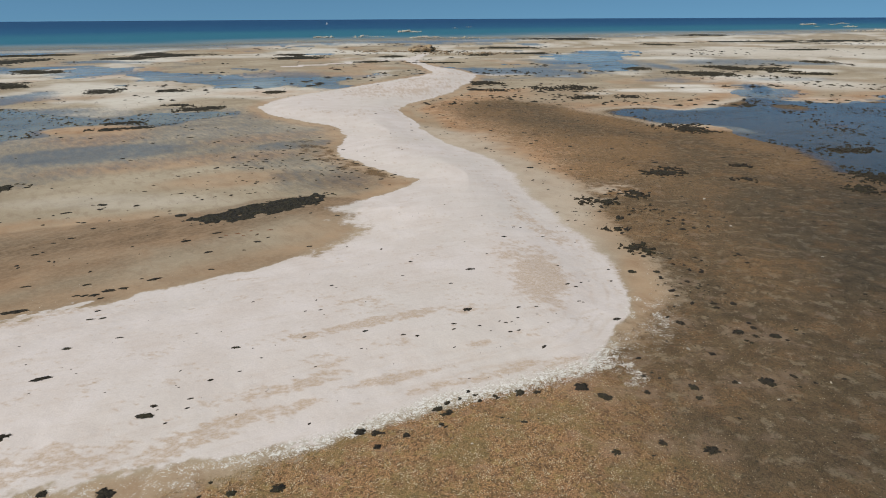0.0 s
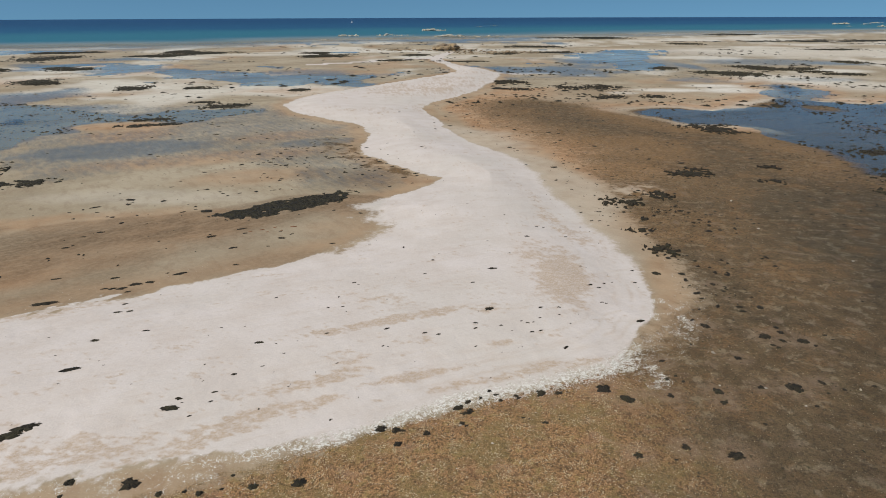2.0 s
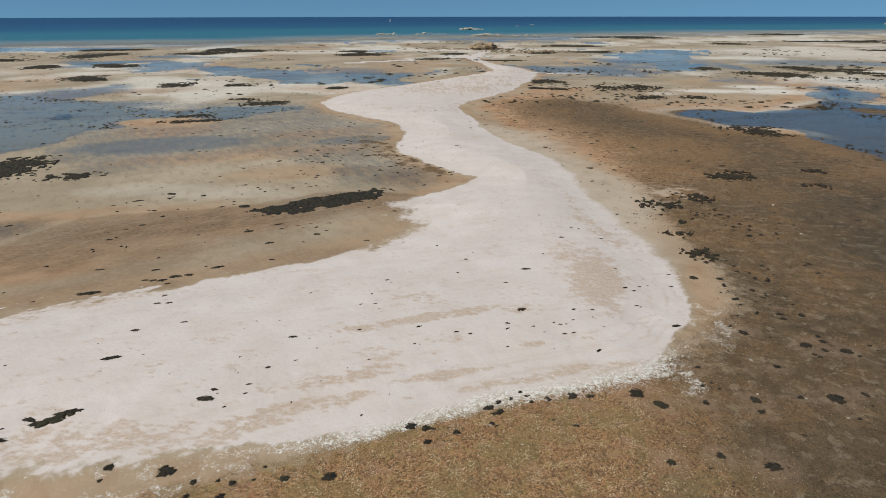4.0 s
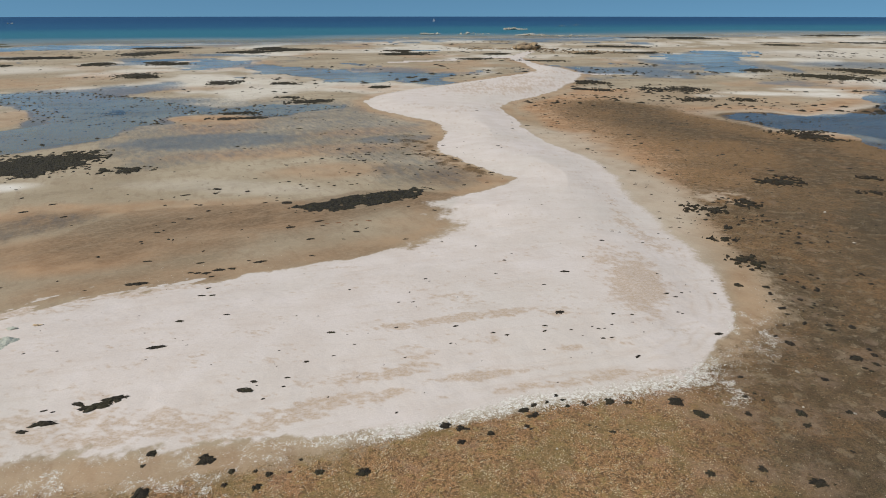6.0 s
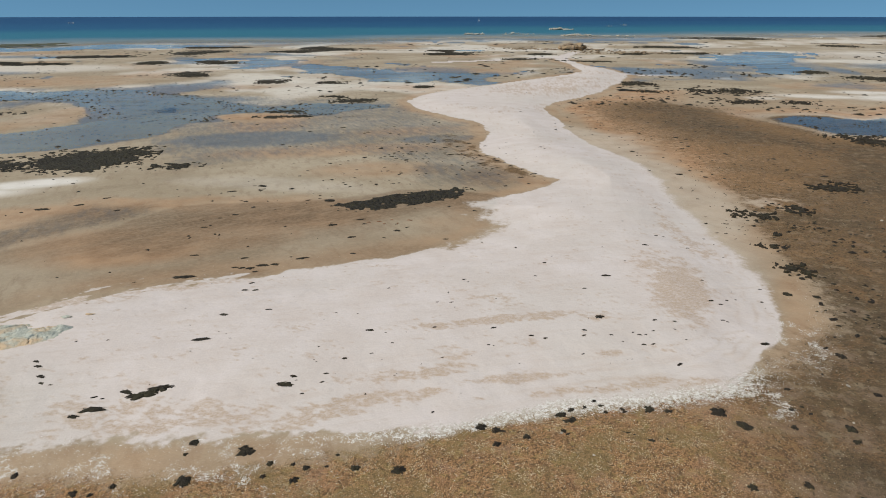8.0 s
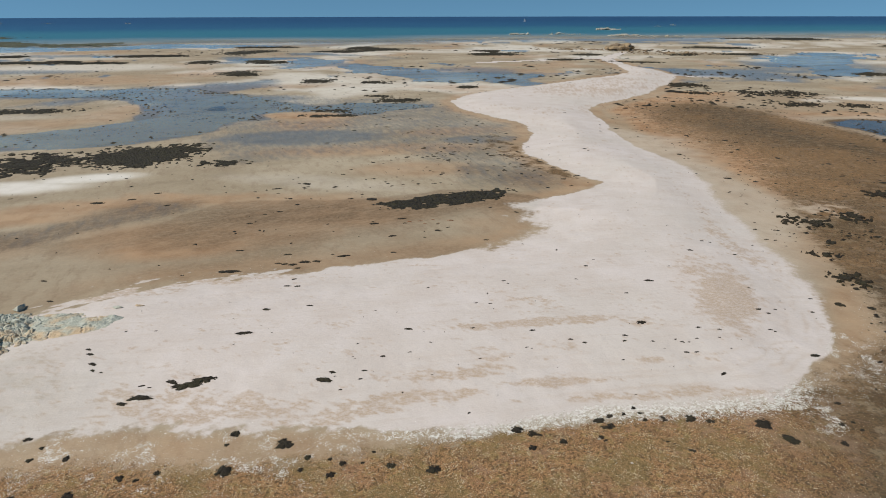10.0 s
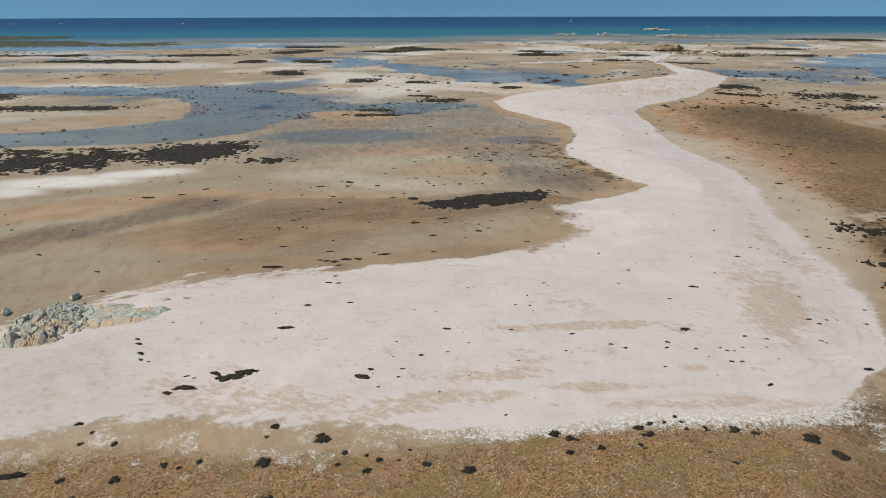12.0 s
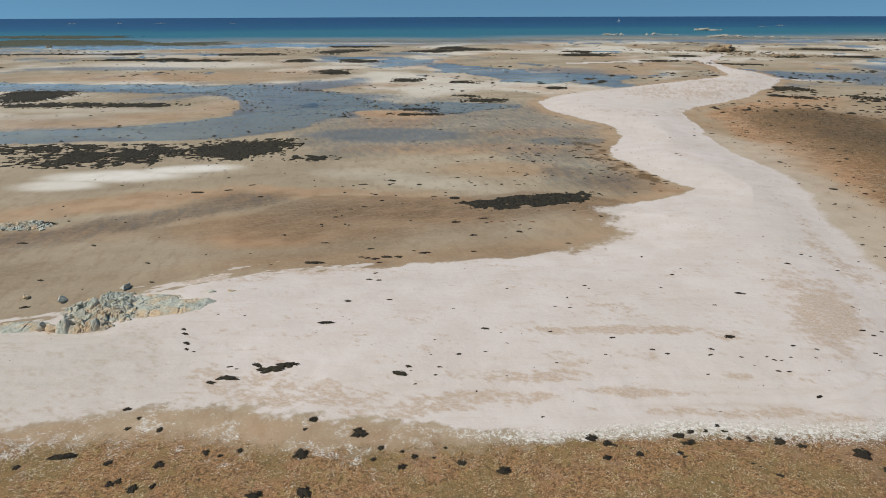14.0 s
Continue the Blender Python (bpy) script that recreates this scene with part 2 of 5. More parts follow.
TUFT = weed_material("brown_turf_weed", (0.03, 0.022, 0.013), (0.085, 0.06, 0.032), (0.09, 0.078, 0.035))
SHELL = shell_material()
WHITE_PAINT = plain_material("white_paint", (0.75, 0.76, 0.78), (0.82, 0.82, 0.82), 1.0, 0.4)
SAILCLOTH = plain_material("sailcloth", (0.78, 0.78, 0.76), (0.84, 0.84, 0.83), 2.0, 0.8)
SPAR = plain_material("grey_spar", (0.4, 0.4, 0.4), (0.5, 0.5, 0.5), 0.5, 0.4)
RUSTY = plain_material("rusty_iron", (0.08, 0.05, 0.035), (0.13, 0.08, 0.05), 0.3, 0.8)
BAG = plain_material("dark_mesh_bag", (0.025, 0.027, 0.025), (0.05, 0.05, 0.045), 0.2, 0.8)

# ---- the lie of the land: height and cover as functions of the plan ----
SPIT_EDGE = [(-59.9, 5.7), (-46, 9.6), (-38.5, 12.1), (-32.3, 15.5), (-29.9, 17.5), (-28.3, 19), (-25.8, 20.5), (-22.9, 21.6), (-20.2, 22), (-17.7,
    22.6), (-13.9, 24.1), (-6.5, 27.2), (-2, 29.3), (3, 31.5), (5.9, 32.7), (8.9, 34.1), (11.3, 36.7), (13.1, 40.3), (13.8, 44.2), (14.4, 48.8),
    (14.2, 53.3), (13.8, 56.6), (11.7, 61.8), (11.2, 68.1), (10, 76.8), (8.3, 86.2), (5.8, 95.8), (0.7, 105), (-4.6, 122.3), (-10, 145.9), (-6, 161),
    (1.2, 179.2), (8.4, 205.5), (12, 233.6), (6.6, 259.2), (-1.7, 274.6), (-8.2, 295.1), (-13.5, 318.8)]
SPIT_BACK = [(-16.2, 314.7), (-9.9, 284.8), (-4.5, 254.4), (-3.8, 244), (-8.5, 232.5), (-15.7, 220), (-23.4, 203.5), (-30.1, 189.3), (-35.5, 180), (-42.1, 164.4), (-43.6, 151.4), (-36.9, 137.9),
    (-28, 129.9), (-21.4, 124.9), (-16.7, 113.4), (-16.4, 102), (-15.9, 96.3), (-10.7, 88.4), (-6.4, 83.8), (-2.8, 80.6), (-3.4, 77.1), (-6.3, 73.2),
    (-9.3, 70), (-12.1, 67.4), (-9.7, 63.2), (-7.9, 60.4), (-8.7, 57.8), (-10.2, 54.9), (-12.4, 52.8), (-16.2, 49.2), (-20.3, 46.3), (-24.7, 43.4),
    (-30.2, 40.5), (-34.8, 38.1), (-38.3, 35.4), (-39.5, 31.6), (-41.4, 27.1), (-43.9, 23.1), (-49.9, 18.7), (-63.8, 11.8)]
# tidal pools: outlines on the plan
LAGOON_WEST = [(-240, 113), (-210, 131.4), (-192.6, 140), (-174.3, 146), (-155.2, 150), (-138, 154.5), (-121, 159.5), (-108, 158), (-89.4, 145.5),
    (-72.2, 138.1), (-63.9, 146.2), (-45, 146.4), (-40.7, 141), (-48.8, 129.9), (-55.3, 119.2), (-65.2, 112.4), (-73.1, 108.4), (-72.2, 97.5), (-76.1,
    89.2), (-79, 83.6), (-94.3, 73.7), (-109, 64.1), (-128.7, 53.2), (-255.3, 62)]
SAND_TONGUE = [(-235.5, 85.5), (-184.8, 112.1), (-172.8, 120.1), (-151.5, 125.1), (-135.2, 128.9), (-124.1, 129.4), (-111.4, 122.5), (-104.2, 114.8), (-99.5, 103),
    (-105.1, 92), (-113.8, 82.6), (-123.3, 74), (-148.2, 61.3), (-226.2, 63.8)]
STREAM_NORTH = [(-142.5, 280.3), (-132.1, 283.6), (-104.4, 251.4), (-79.8, 241.7), (-61.4, 234.6), (-47.8, 227.5), (-36.6, 231.7), (-22.1, 250.3),
    (-18.9, 235.4), (-33.4, 211.1), (-49.6, 188.1), (-66.7, 200.9), (-82.1, 209.5), (-97.1, 219.1), (-118.4, 251.2)]
LAGOON_EAST = [(32.2, 141.8), (36.4, 149.1), (42.7, 150.8), (48.9, 151.6), (54.1, 147.5), (59, 148.3), (66.5, 158.3), (74.6, 164.8), (86.6, 185.6), (87.5,
    198.3), (95, 199.6), (99.4, 191.1), (93.8, 175.4), (86.7, 164.3), (88.4, 160.8), (96.8, 158.2), (104.2, 161.3), (117, 170.4), (170, 150), (135, 105),
    (64, 72), (55, 78), (51.2, 83.6), (54.4, 90.7), (55.1, 95.9), (54.3, 100.3), (51.6, 103.2), (51.8, 110), (52.5, 118.8), (48.8, 120.2), (43.6, 120.3),
    (39.9, 122.4), (36.4, 129.5)]
POOL_FAR = [(63, 354.5), (91.6, 386.3), (107.7, 384.7), (84.3, 319.7), (81.5, 272.2), (64.6, 235.2), (56.9, 228.8), (56.1, 273.9), (56.4, 301.6)]
POOL_NORTHWEST = [(-379.1, 284.6), (-316.9, 327.8), (-278.2, 370.8), (-287.2, 389.6), (-356.3, 334), (-412, 284.3)]
# wet sand and mud west of the spit
WET_WEST = [(-77, 150.2), (-61.5, 154.6), (-45.8, 152), (-30.8, 132.4), (-21.8, 120.9), (-17.3, 102.1), (-11.7, 90.2), (-6.4, 83.8), (-6.6, 77.2),
    (-11, 73.2), (-15.6, 76), (-20.1, 83.5), (-27.1, 87), (-35.9, 87.2), (-40.5, 83.3), (-48.3, 79.4), (-55.2, 76.7), (-61.3, 78.9), (-72.8, 91.1),
    (-82.6, 115.4), (-86.3, 140.4)]
MUD_WEST = [(-9.5, 71.5), (-16.5, 73.4), (-22, 71.2), (-27.9, 66.1), (-34.5, 63.2), (-40.5, 61.2), (-44, 59.7), (-47.3, 48.6), (-52.3, 42.8), (-55.5,
    37.1), (-57.8, 31.7), (-75, 18), (-60, 14), (-42.1, 21.7), (-38.7, 23.2), (-39.4, 29.7), (-39.2, 32.7), (-38.3, 35.4), (-34.8, 38.1), (-30.2,
    40.5), (-24.8, 43.4), (-20.3, 46.2), (-16.2, 49.2), (-12.3, 52.9), (-10.1, 54.9), (-8.7, 57.8), (-8.2, 60.3)]
# dark turf of weed and mussel spat, east and south of the spit
TURF = [(-70, -40), (-60, -1.3), (-38.5, 7.5), (-28.3, 14.5), (-17.7, 19.7), (-8.1, 24.3), (-0, 28.7), (5.9, 31.2), (12.1, 34.7), (15, 39.1), (16.6,
    45.1), (16.8, 52), (16.1, 59), (14.8, 66), (14.2, 74.9), (12.9, 84.8), (10.9, 94.7), (6.5, 104.6), (1.6, 117.6), (-3.3, 132.4), (-7.2, 149.2),
    (-2.8, 163.6), (13.9, 177.5), (29.4, 155.6), (44, 124.1), (68.1, 109.9), (134.5, 67.8), (140, -40)]
# a drained channel on the western flat, and the rust-stained bands beside it and below the sand tongue
CHANNEL = [(-64, 24), (-62.3, 30), (-60.3, 34.6), (-57.4, 37), (-56.5, 40.5), (-54.7, 44.4), (-53, 48.8), (-50.2, 53.6), (-47, 56)]
RUST_BAND = [(-72, 30), (-68.6, 40), (-66.4, 44.8), (-61.7, 48.3), (-57.6, 52.5), (-52.7, 56.4), (-45.2, 59.5), (-36.9, 61.2), (-31, 63)]
TONGUE_BAND = [(-150, 65), (-129.1, 76.8), (-116.3, 85.2), (-108.9, 99.6), (-105.1, 112.4), (-108, 122)]
# pale bank of damp sand along the spit's east side, and the sodden ground beyond the turf
CREAM = [(-11, 139), (-4.7, 124.4), (1.8, 119), (6.9, 115.8), (9.7, 101.4), (12.2, 91.6), (14.5, 85.4), (16.4, 79), (17.4, 72.7), (16.6, 65.8), (15.8, 59),
    (15.6, 54.3), (15, 51), (10, 50), (8, 70), (2, 95), (-8, 120)]
SODDEN = [(60, 100), (50, 84), (43, 72), (37, 59), (31, 48), (26, 38), (21, 29), (14, 20), (8, 12), (60, -20), (160, 40), (140, 100)]
# weed that has taken hold along the edge of the cove
COVE_EDGE = [(-24, 108), (-20.7, 101.2), (-16.8, 94), (-12.8, 88.6), (-9.2, 84.8), (-6, 82.4)]
# thin tracks of dry sand at the spit's far end
TRACKS = [[(-13, 305), (-14.9, 318.8), (-13.8, 341), (-9.5, 372)], [(-66, 283), (-46.6, 297.8), (-35.4, 312.2), (-22.6, 321), (-14, 328)], [(11.4, 239.2), (18.6, 237.1), (28.9, 238.4)]]
SHORE = [(-1400, -300), (-612.5, 131.6), (-410.9, 257.7), (-334.7, 332.3), (-295, 378.1), (-228.9, 422.4), (-145.2, 459.1), (-119.9, 493.4), (-82,
    528.9), (8.8, 580), (118, 639.3), (252.6, 713.2), (538.3, 809.2), (2200, 1500), (7000, 3000)]


def lattice(ix, iy, seed):
    """A repeatable random number in 0..1 for each whole-numbered place."""
    n = (ix.astype(np.int64) * 374761393 + iy.astype(np.int64) * 668265263 + seed * 1442695041) & 0x7FFFFFFF
    n = ((n ^ (n >> 13)) * 1274126177) & 0x7FFFFFFF
    return ((n ^ (n >> 16)) & 0xFFFF) / 65535.0


def value_noise(x, y, seed):
    ix, iy = np.floor(x), np.floor(y)
    fx, fy = x - ix, y - iy
    fx, fy = fx * fx * (3 - 2 * fx), fy * fy * (3 - 2 * fy)
    a, b = lattice(ix, iy, seed), lattice(ix + 1, iy, seed)
    c, d = lattice(ix, iy + 1, seed), lattice(ix + 1, iy + 1, seed)
    return (a + (b - a) * fx) * (1 - fy) + (c + (d - c) * fx) * fy


def fbm(x, y, size, seed, octaves=4):
    """Soft random relief of that size in metres, about -1 to 1."""
    total, weight, out = 0.0, 1.0, 0.0
    for k in range(octaves):
        s = 2.0 ** k / size
        out = out + weight * (value_noise(x * s + 17.3 * k, y * s - 9.1 * k, seed + k) * 2 - 1)
        total, weight = total + weight, weight * 0.55
    return out / total * 1.6


def ramp(v, a, b):
    v = np.clip((v - a) / (b - a), 0, 1)
    return v * v * (3 - 2 * v)


def distance_to(x, y, outline):
    """Metres to a closed outline, negative inside it."""
    best, inside = np.full(x.shape, 1e18), np.zeros(x.shape, bool)
    for (x0, y0), (x1, y1) in zip(outline, outline[1:] + outline[:1]):
        dx, dy = x1 - x0, y1 - y0
        k = np.clip(((x - x0) * dx + (y - y0) * dy) / (dx * dx + dy * dy + 1e-12), 0, 1)
        best = np.minimum(best, (x - x0 - k * dx) ** 2 + (y - y0 - k * dy) ** 2)
        if y0 != y1:
            inside ^= ((y0 > y) != (y1 > y)) & (x < x0 + (y - y0) * dx / (y1 - y0))
    return np.where(inside, -1, 1) * np.sqrt(best)


def spots(x, y, rows):
    """Soft-edged ovals: x, y, half length, half width, turn in degrees, strength."""
    out = np.zeros(x.shape)
    for cx, cy, a, b, turn, strength in rows:
        c, s = math.cos(radians(turn)), math.sin(radians(turn))
        u, v = ((x - cx) * c + (y - cy) * s) / a, ((y - cy) * c - (x - cx) * s) / b
        q = np.sqrt(u * u + v * v)
        out = np.maximum(out, strength * (1 - ramp(q, 0.45, 1.25)))
    return out


def band(x, y, way, half):
    """A soft-edged ribbon of that half width along an open line."""
    best = np.full(x.shape, 1e18)
    for (x0, y0), (x1, y1) in zip(way, way[1:]):
        dx, dy = x1 - x0, y1 - y0
        k = np.clip(((x - x0) * dx + (y - y0) * dy) / (dx * dx + dy * dy), 0, 1)
        best = np.minimum(best, (x - x0 - k * dx) ** 2 + (y - y0 - k * dy) ** 2)
    return 1 - ramp(np.sqrt(best) / half, 0.4, 1.5)


def spit_distance(x, y):
    reach = np.hypot(x, y)
    wobble = fbm(x, y, 6, 3) * 0.5 + fbm(x, y, 1.2, 4, 3) * 0.16 + fbm(x, y, 25, 5) * np.clip(reach / 150, 0.1, 2.0)
    return distance_to(x, y, SPIT_EDGE + SPIT_BACK) + wobble


def pools_depth(x, y):
    """0 on the flats, to about 1 in the middle of the tidal pools."""
    far = np.clip(np.hypot(x, y) / 120, 0.5, 3.0)
    jitter = (fbm(x, y, 22, 11, 5) * 4.5 + fbm(x, y, 5, 12, 3) * 1.4 + fbm(x, y, 1.7, 13, 3) * 0.7) * far
    west = np.maximum(distance_to(x, y, LAGOON_WEST) + jitter * 0.6, -(distance_to(x, y, SAND_TONGUE) + jitter * 0.4))
    d = west
    d = np.minimum(d, distance_to(x, y, POOL_FAR) + jitter + 9 * fbm(x, y, 20, 14, 4))
    for outline in (STREAM_NORTH, LAGOON_EAST, POOL_NORTHWEST):
        d = np.minimum(d, distance_to(x, y, outline) + jitter)
    stray = ramp(fbm(x, y, 34, 95, 5), 0.5, 0.85) * ramp(y, 165, 185) * 0.8 * (1 - ramp(x, 30, 100))
    bar = spots(x, y, [(80, 147.5, 6.1, 8, 0, 0.9), (-67, 121, 13, 8, 10, 1)])
    return np.maximum(ramp(-d, -1.0, 9.0) * (1 - bar), stray)


def offshore(x, y):
    """Metres seaward of the low-water line, negative on land."""
    return -distance_to(x, y, SHORE + [(7000, 9000), (-9000, 9000), (-9000, -300)]) + fbm(x, y, 120, 31) * 25


def survey(x, y):
    """The three costly distances, worked out once: to the spit, into the pools, out to sea."""
    return spit_distance(x, y), pools_depth(x, y), offshore(x, y)


def height(x, y, known=None):
    d, pool, sea = known or survey(x, y)
    z = 0.012 + 0.72 * ramp(-d, -1.2, 9.0) + fbm(x, y, 14, 21) * 0.02 * (1 - ramp(-d, -2, 2)) + fbm(x, y, 9, 22) * 0.05 * ramp(-d, 0, 4)
    z = z - 0.17 * pool * ramp(d, 0, 3) * (1 + 0.9 * fbm(x, y, 11, 23, 5))
    z = z + 0.9 * np.exp(-(((x + 18) / 26) ** 2 + ((y - 445) / 16) ** 2))
    return np.where(sea > -60, z - ramp(sea, -60, 120) * 0.45 - np.clip(sea, 0, 900) * 0.01, z)
# ---- end of the lie of the land ----

RUST_WEST = [(-28.7, 59.5, 9, 6, 23, 0.85), (-39.6, 45.6, 9, 4.3, 23, 0.9), (-34, 51.6, 9, 5, 23, 0.7), (-57, 37.5, 9, 2.5, 30, 0.35), (-66, 120, 12, 6, 10, 0.8), (-38, 92, 22, 5, 24, 0.55), (-30, 112, 14, 5, 30, 0.5), (-18.9, 115.7, 8, 3.2, 82, 0.5), (-179.8, 162.2, 50,
    16.3, 23, 0.6), (-107.3, 168.4, 26.4, 8.6, 23, 0.5), (-61.2, 111.8, 9.7, 9.4, 23, 0.6), (-28.5, 80.8, 9.4, 5.1, 24, 0.5), (-43.1, 46.3, 8.6, 5.6,
    24, 0.7)]
RUST_EAST = [(19, 102.2, 9, 14, 0, 1), (21.6, 86, 8, 8, 0, 1), (10.4, 120, 8, 8, 0, 0.7), (21, 75, 4, 5, 0, 0.7), (28.6, 76.5, 8, 8, 0, 0.5), (15.2, 101.2, 12.1, 12, 90, 1), (27, 101, 14.9, 11.1, 90, 0.9), (5.7, 136.6, 17, 12.3, 90, 0.7), (15.8, 79.6, 9.3, 5.9, 90, 0.5), (-6.1,
    79.3, 3.9, 2.9, 88, 0.8), (46.9, 153.6, 34.8, 6.7, 0, 0.5), (-12.5, 59.5, 4.5, 3.6, -1, 0.35), (24.6, 55.6, 10.5, 5.3, 90, 0.3), (20, 62, 8, 12,
    90, 0.5), (26, 50, 9, 6, 90, 0.3)]
# the oval at -39, 19.5 only greys the dry sand at the west end
MUD = [(15.4, 149.8, 15, 11, 0, 0.7), (26, 136, 8, 8, 0, 0.6), (-12.1, 80.5, 5.5, 5.5, 12, 0.7), (-19.4, 83, 4, 4, 12, 0.5), (-61, 31, 9, 5, 60, 0.6), (-128, 85, 20, 8, 24, 0.3), (-31, 57.5, 7, 4, 24, 1), (-35.5, 56.5, 9, 4, 24, 1), (-39, 19.5, 14, 6.5, 20, 0.75),
    (-32.9, 50.5, 22, 9, 24, 0.4), (-49.8, 37.7, 12, 7, 24, 0.3), (-31.1, 59.5, 6.3, 4.8, 24, 1), (-39.4, 47.9, 7.4, 5.5, 24, 0.8), (-31.8, 50.3, 8.4,
    5.3, 24, 0.6), (-43.9, 39.7, 7.8, 3.2, 24, 0.35), (23.3, 149.4, 15.3, 13.5, 90, 0.3)]
FILM_WEST = [(-55, 98, 20, 10, 23, 0.8), (-25.1, 104.7, 9.5, 5.1, 23, 0.7), (-113.2, 72.7, 15.5, 10.1, 24, 0.7), (-99.2, 139.1, 26.9, 11.2, 23, 0.8),
    (-58.2, 236.5, 25.2, 20.9, 111, 0.6), (-227.6, 183.8, 47.3, 13.2, 22, 0.6), (-270.2, 499.1, 230.2, 56.8, 19, 0.9), (-299.8, 261.6, 82.8, 15.6, 21,
    0.6), (-20, 557.4, 100.7, 35.2, 0, 0.8), (-17.1, 83.4, 11.8, 7.7, 90, 0.5)]
FILM_EAST = [(48, 50, 24, 12, 75, 0.4), (50, 64, 18, 8, 78, 0.5), (131.6, 295.8, 40.8, 26.9, 0, 0.6), (71.9, 301.2, 65.4, 27.2, 90, 0.6), (115,
    214.8, 19.6, 9.7, 0, 0.5), (56.4, 301.8, 17.9, 25, 0, 0.8), (80.2, 364.2, 12, 25, 0, 0.8), (157.5, 287.3, 21, 15, 0, 0.7), (90.7, 271.9, 5.7, 25, 0, 0.7)]
PALE = [(-73.6, 56.7, 10, 3.8, 28, 1), (-67.5, 63.8, 7, 2.8, 34, 1), (-76, 50.4, 6, 3, 23, 0.8), (57.3, 183.9, 12.7, 5, 0, 0.9), (74.4, 195.6, 11.7, 5, 0, 0.9), (28.2, 237.5,
    6, 3, 0, 0.9), (43.2, 229.8, 4, 3, 0, 0.8), (138.9, 248.6, 12.5, 10, 0, 0.7), (119.3, 196.7, 13.3, 9, 0, 0.5), (-132.5, 97.8, 19.6, 4.7, 23, 0.25), (-215.8,
    210.7, 53.3, 22, 22, 0.6), (-283, 246.7, 62.4, 13.9, 21, 0.4), (74.7, 183.3, 12.6, 8.2, 1, 0.9), (114.1, 196.6, 21.5, 18.6, 0, 0.5), (189.4,
    377.1, 98.7, 54.6, 0, 0.6), (304.8, 472.5, 27.7, 18.3, 90, 1), (-38.1, 70.6, 14.5, 3.5, 0, 0.2), (-99.5, 180.6, 24, 9.7, 0, 0.4), (-23.4, 332.2,
    17.7, 9.6, 0, 0.8), (-122, 354.9, 46.8, 14.3, 0, 0.5), (42.9, 177.2, 4.8, 3.6, 0, 0.6)]
# the last oval is a broad, faint tan tone over the west end
TAN_WEST = [(-14.5, 180, 14, 12, 0, 0.75), (-4, 202.7, 10, 18, 0, 0.6), (-8.1, 146, 4.5, 5.5, 0, 0.6), (-19.8, 137.6, 7.3, 4.2, 0, 0.4), (1.6, 239, 8.3, 9.6,
    0, 0.5), (-22.6, 24.6, 1.4, 0.8, 14, 0.6), (-18.9, 24.7, 2.0, 0.8, 14, 0.95), (-20.8, 24.4, 1.7, 0.6, 14, 0.8), (-15.6, 25.4, 3.2, 0.6, 18, 0.8), (-25.7,
    23.3, 1.7, 1.1, 12, 0.45), (-21.7, 23, 2.4, 0.6, 12, 0.7), (-12.5, 26.6, 2.2, 0.55, 22, 0.9), (-15.1, 24.5, 2.2, 0.45, 24, 0.7), (-37, 18, 13, 6, 20, 0.3)]
DAMP_EAST = [(7.5, 46.2, 2.1, 4.2, -8, 1.35), (6.4, 51.4, 2.2, 2.8, 0, 0.6), (8.6, 49.5, 1.2, 3.2, 0, 0.8), (-3.7, 38.6, 3.7, 0.5, 23, 1.25), (-7.5, 36.9, 3, 0.45, 23,
    0.9), (1.2, 40.2, 1.6, 0.7, 23, 0.7), (-6.3, 40.2, 2.6, 1.1, 23, 0.45), (-3, 35.8, 1.7, 0.45, 23, 0.6), (-10.5, 30.1, 2.4, 0.45, 23, 0.95), (-7.5, 31.5, 2.4,
    0.55, 23, 0.85), (-7.1, 33.3, 1.6, 0.7, 24, 0.6), (-3.1, 31.8, 4.2, 0.3, 23, 0.9), (2.4, 35.6, 0.6, 0.3, 21, 0.7), (-10.5, 28, 3.6, 0.5, 24, 0.9), (-7.8, 29.3,
    1.8, 0.35, 24, 0.8), (-16.9, 34.3, 1.5, 0.7, 25, 0.4)]
DAMP_BANK = [(-37, 36, 5, 1.7, 35, 0.75), (-31, 39.4, 6, 1, 25, 0.7), (-41, 31.5, 3, 1.6, 60, 0.6), (-34, 36, 3, 0.6, 25, 0.45), (9.3, 60.5, 1.1, 6, 12, 0.7), (7.2, 72, 1.0, 8, 10, 0.4), (11.3, 55, 1.2, 3, 10, 0.4), (2.8, 32.6, 4.5, 0.35, 22, 0.9), (6.8, 33.8, 2, 0.5, 20, 0.9)]


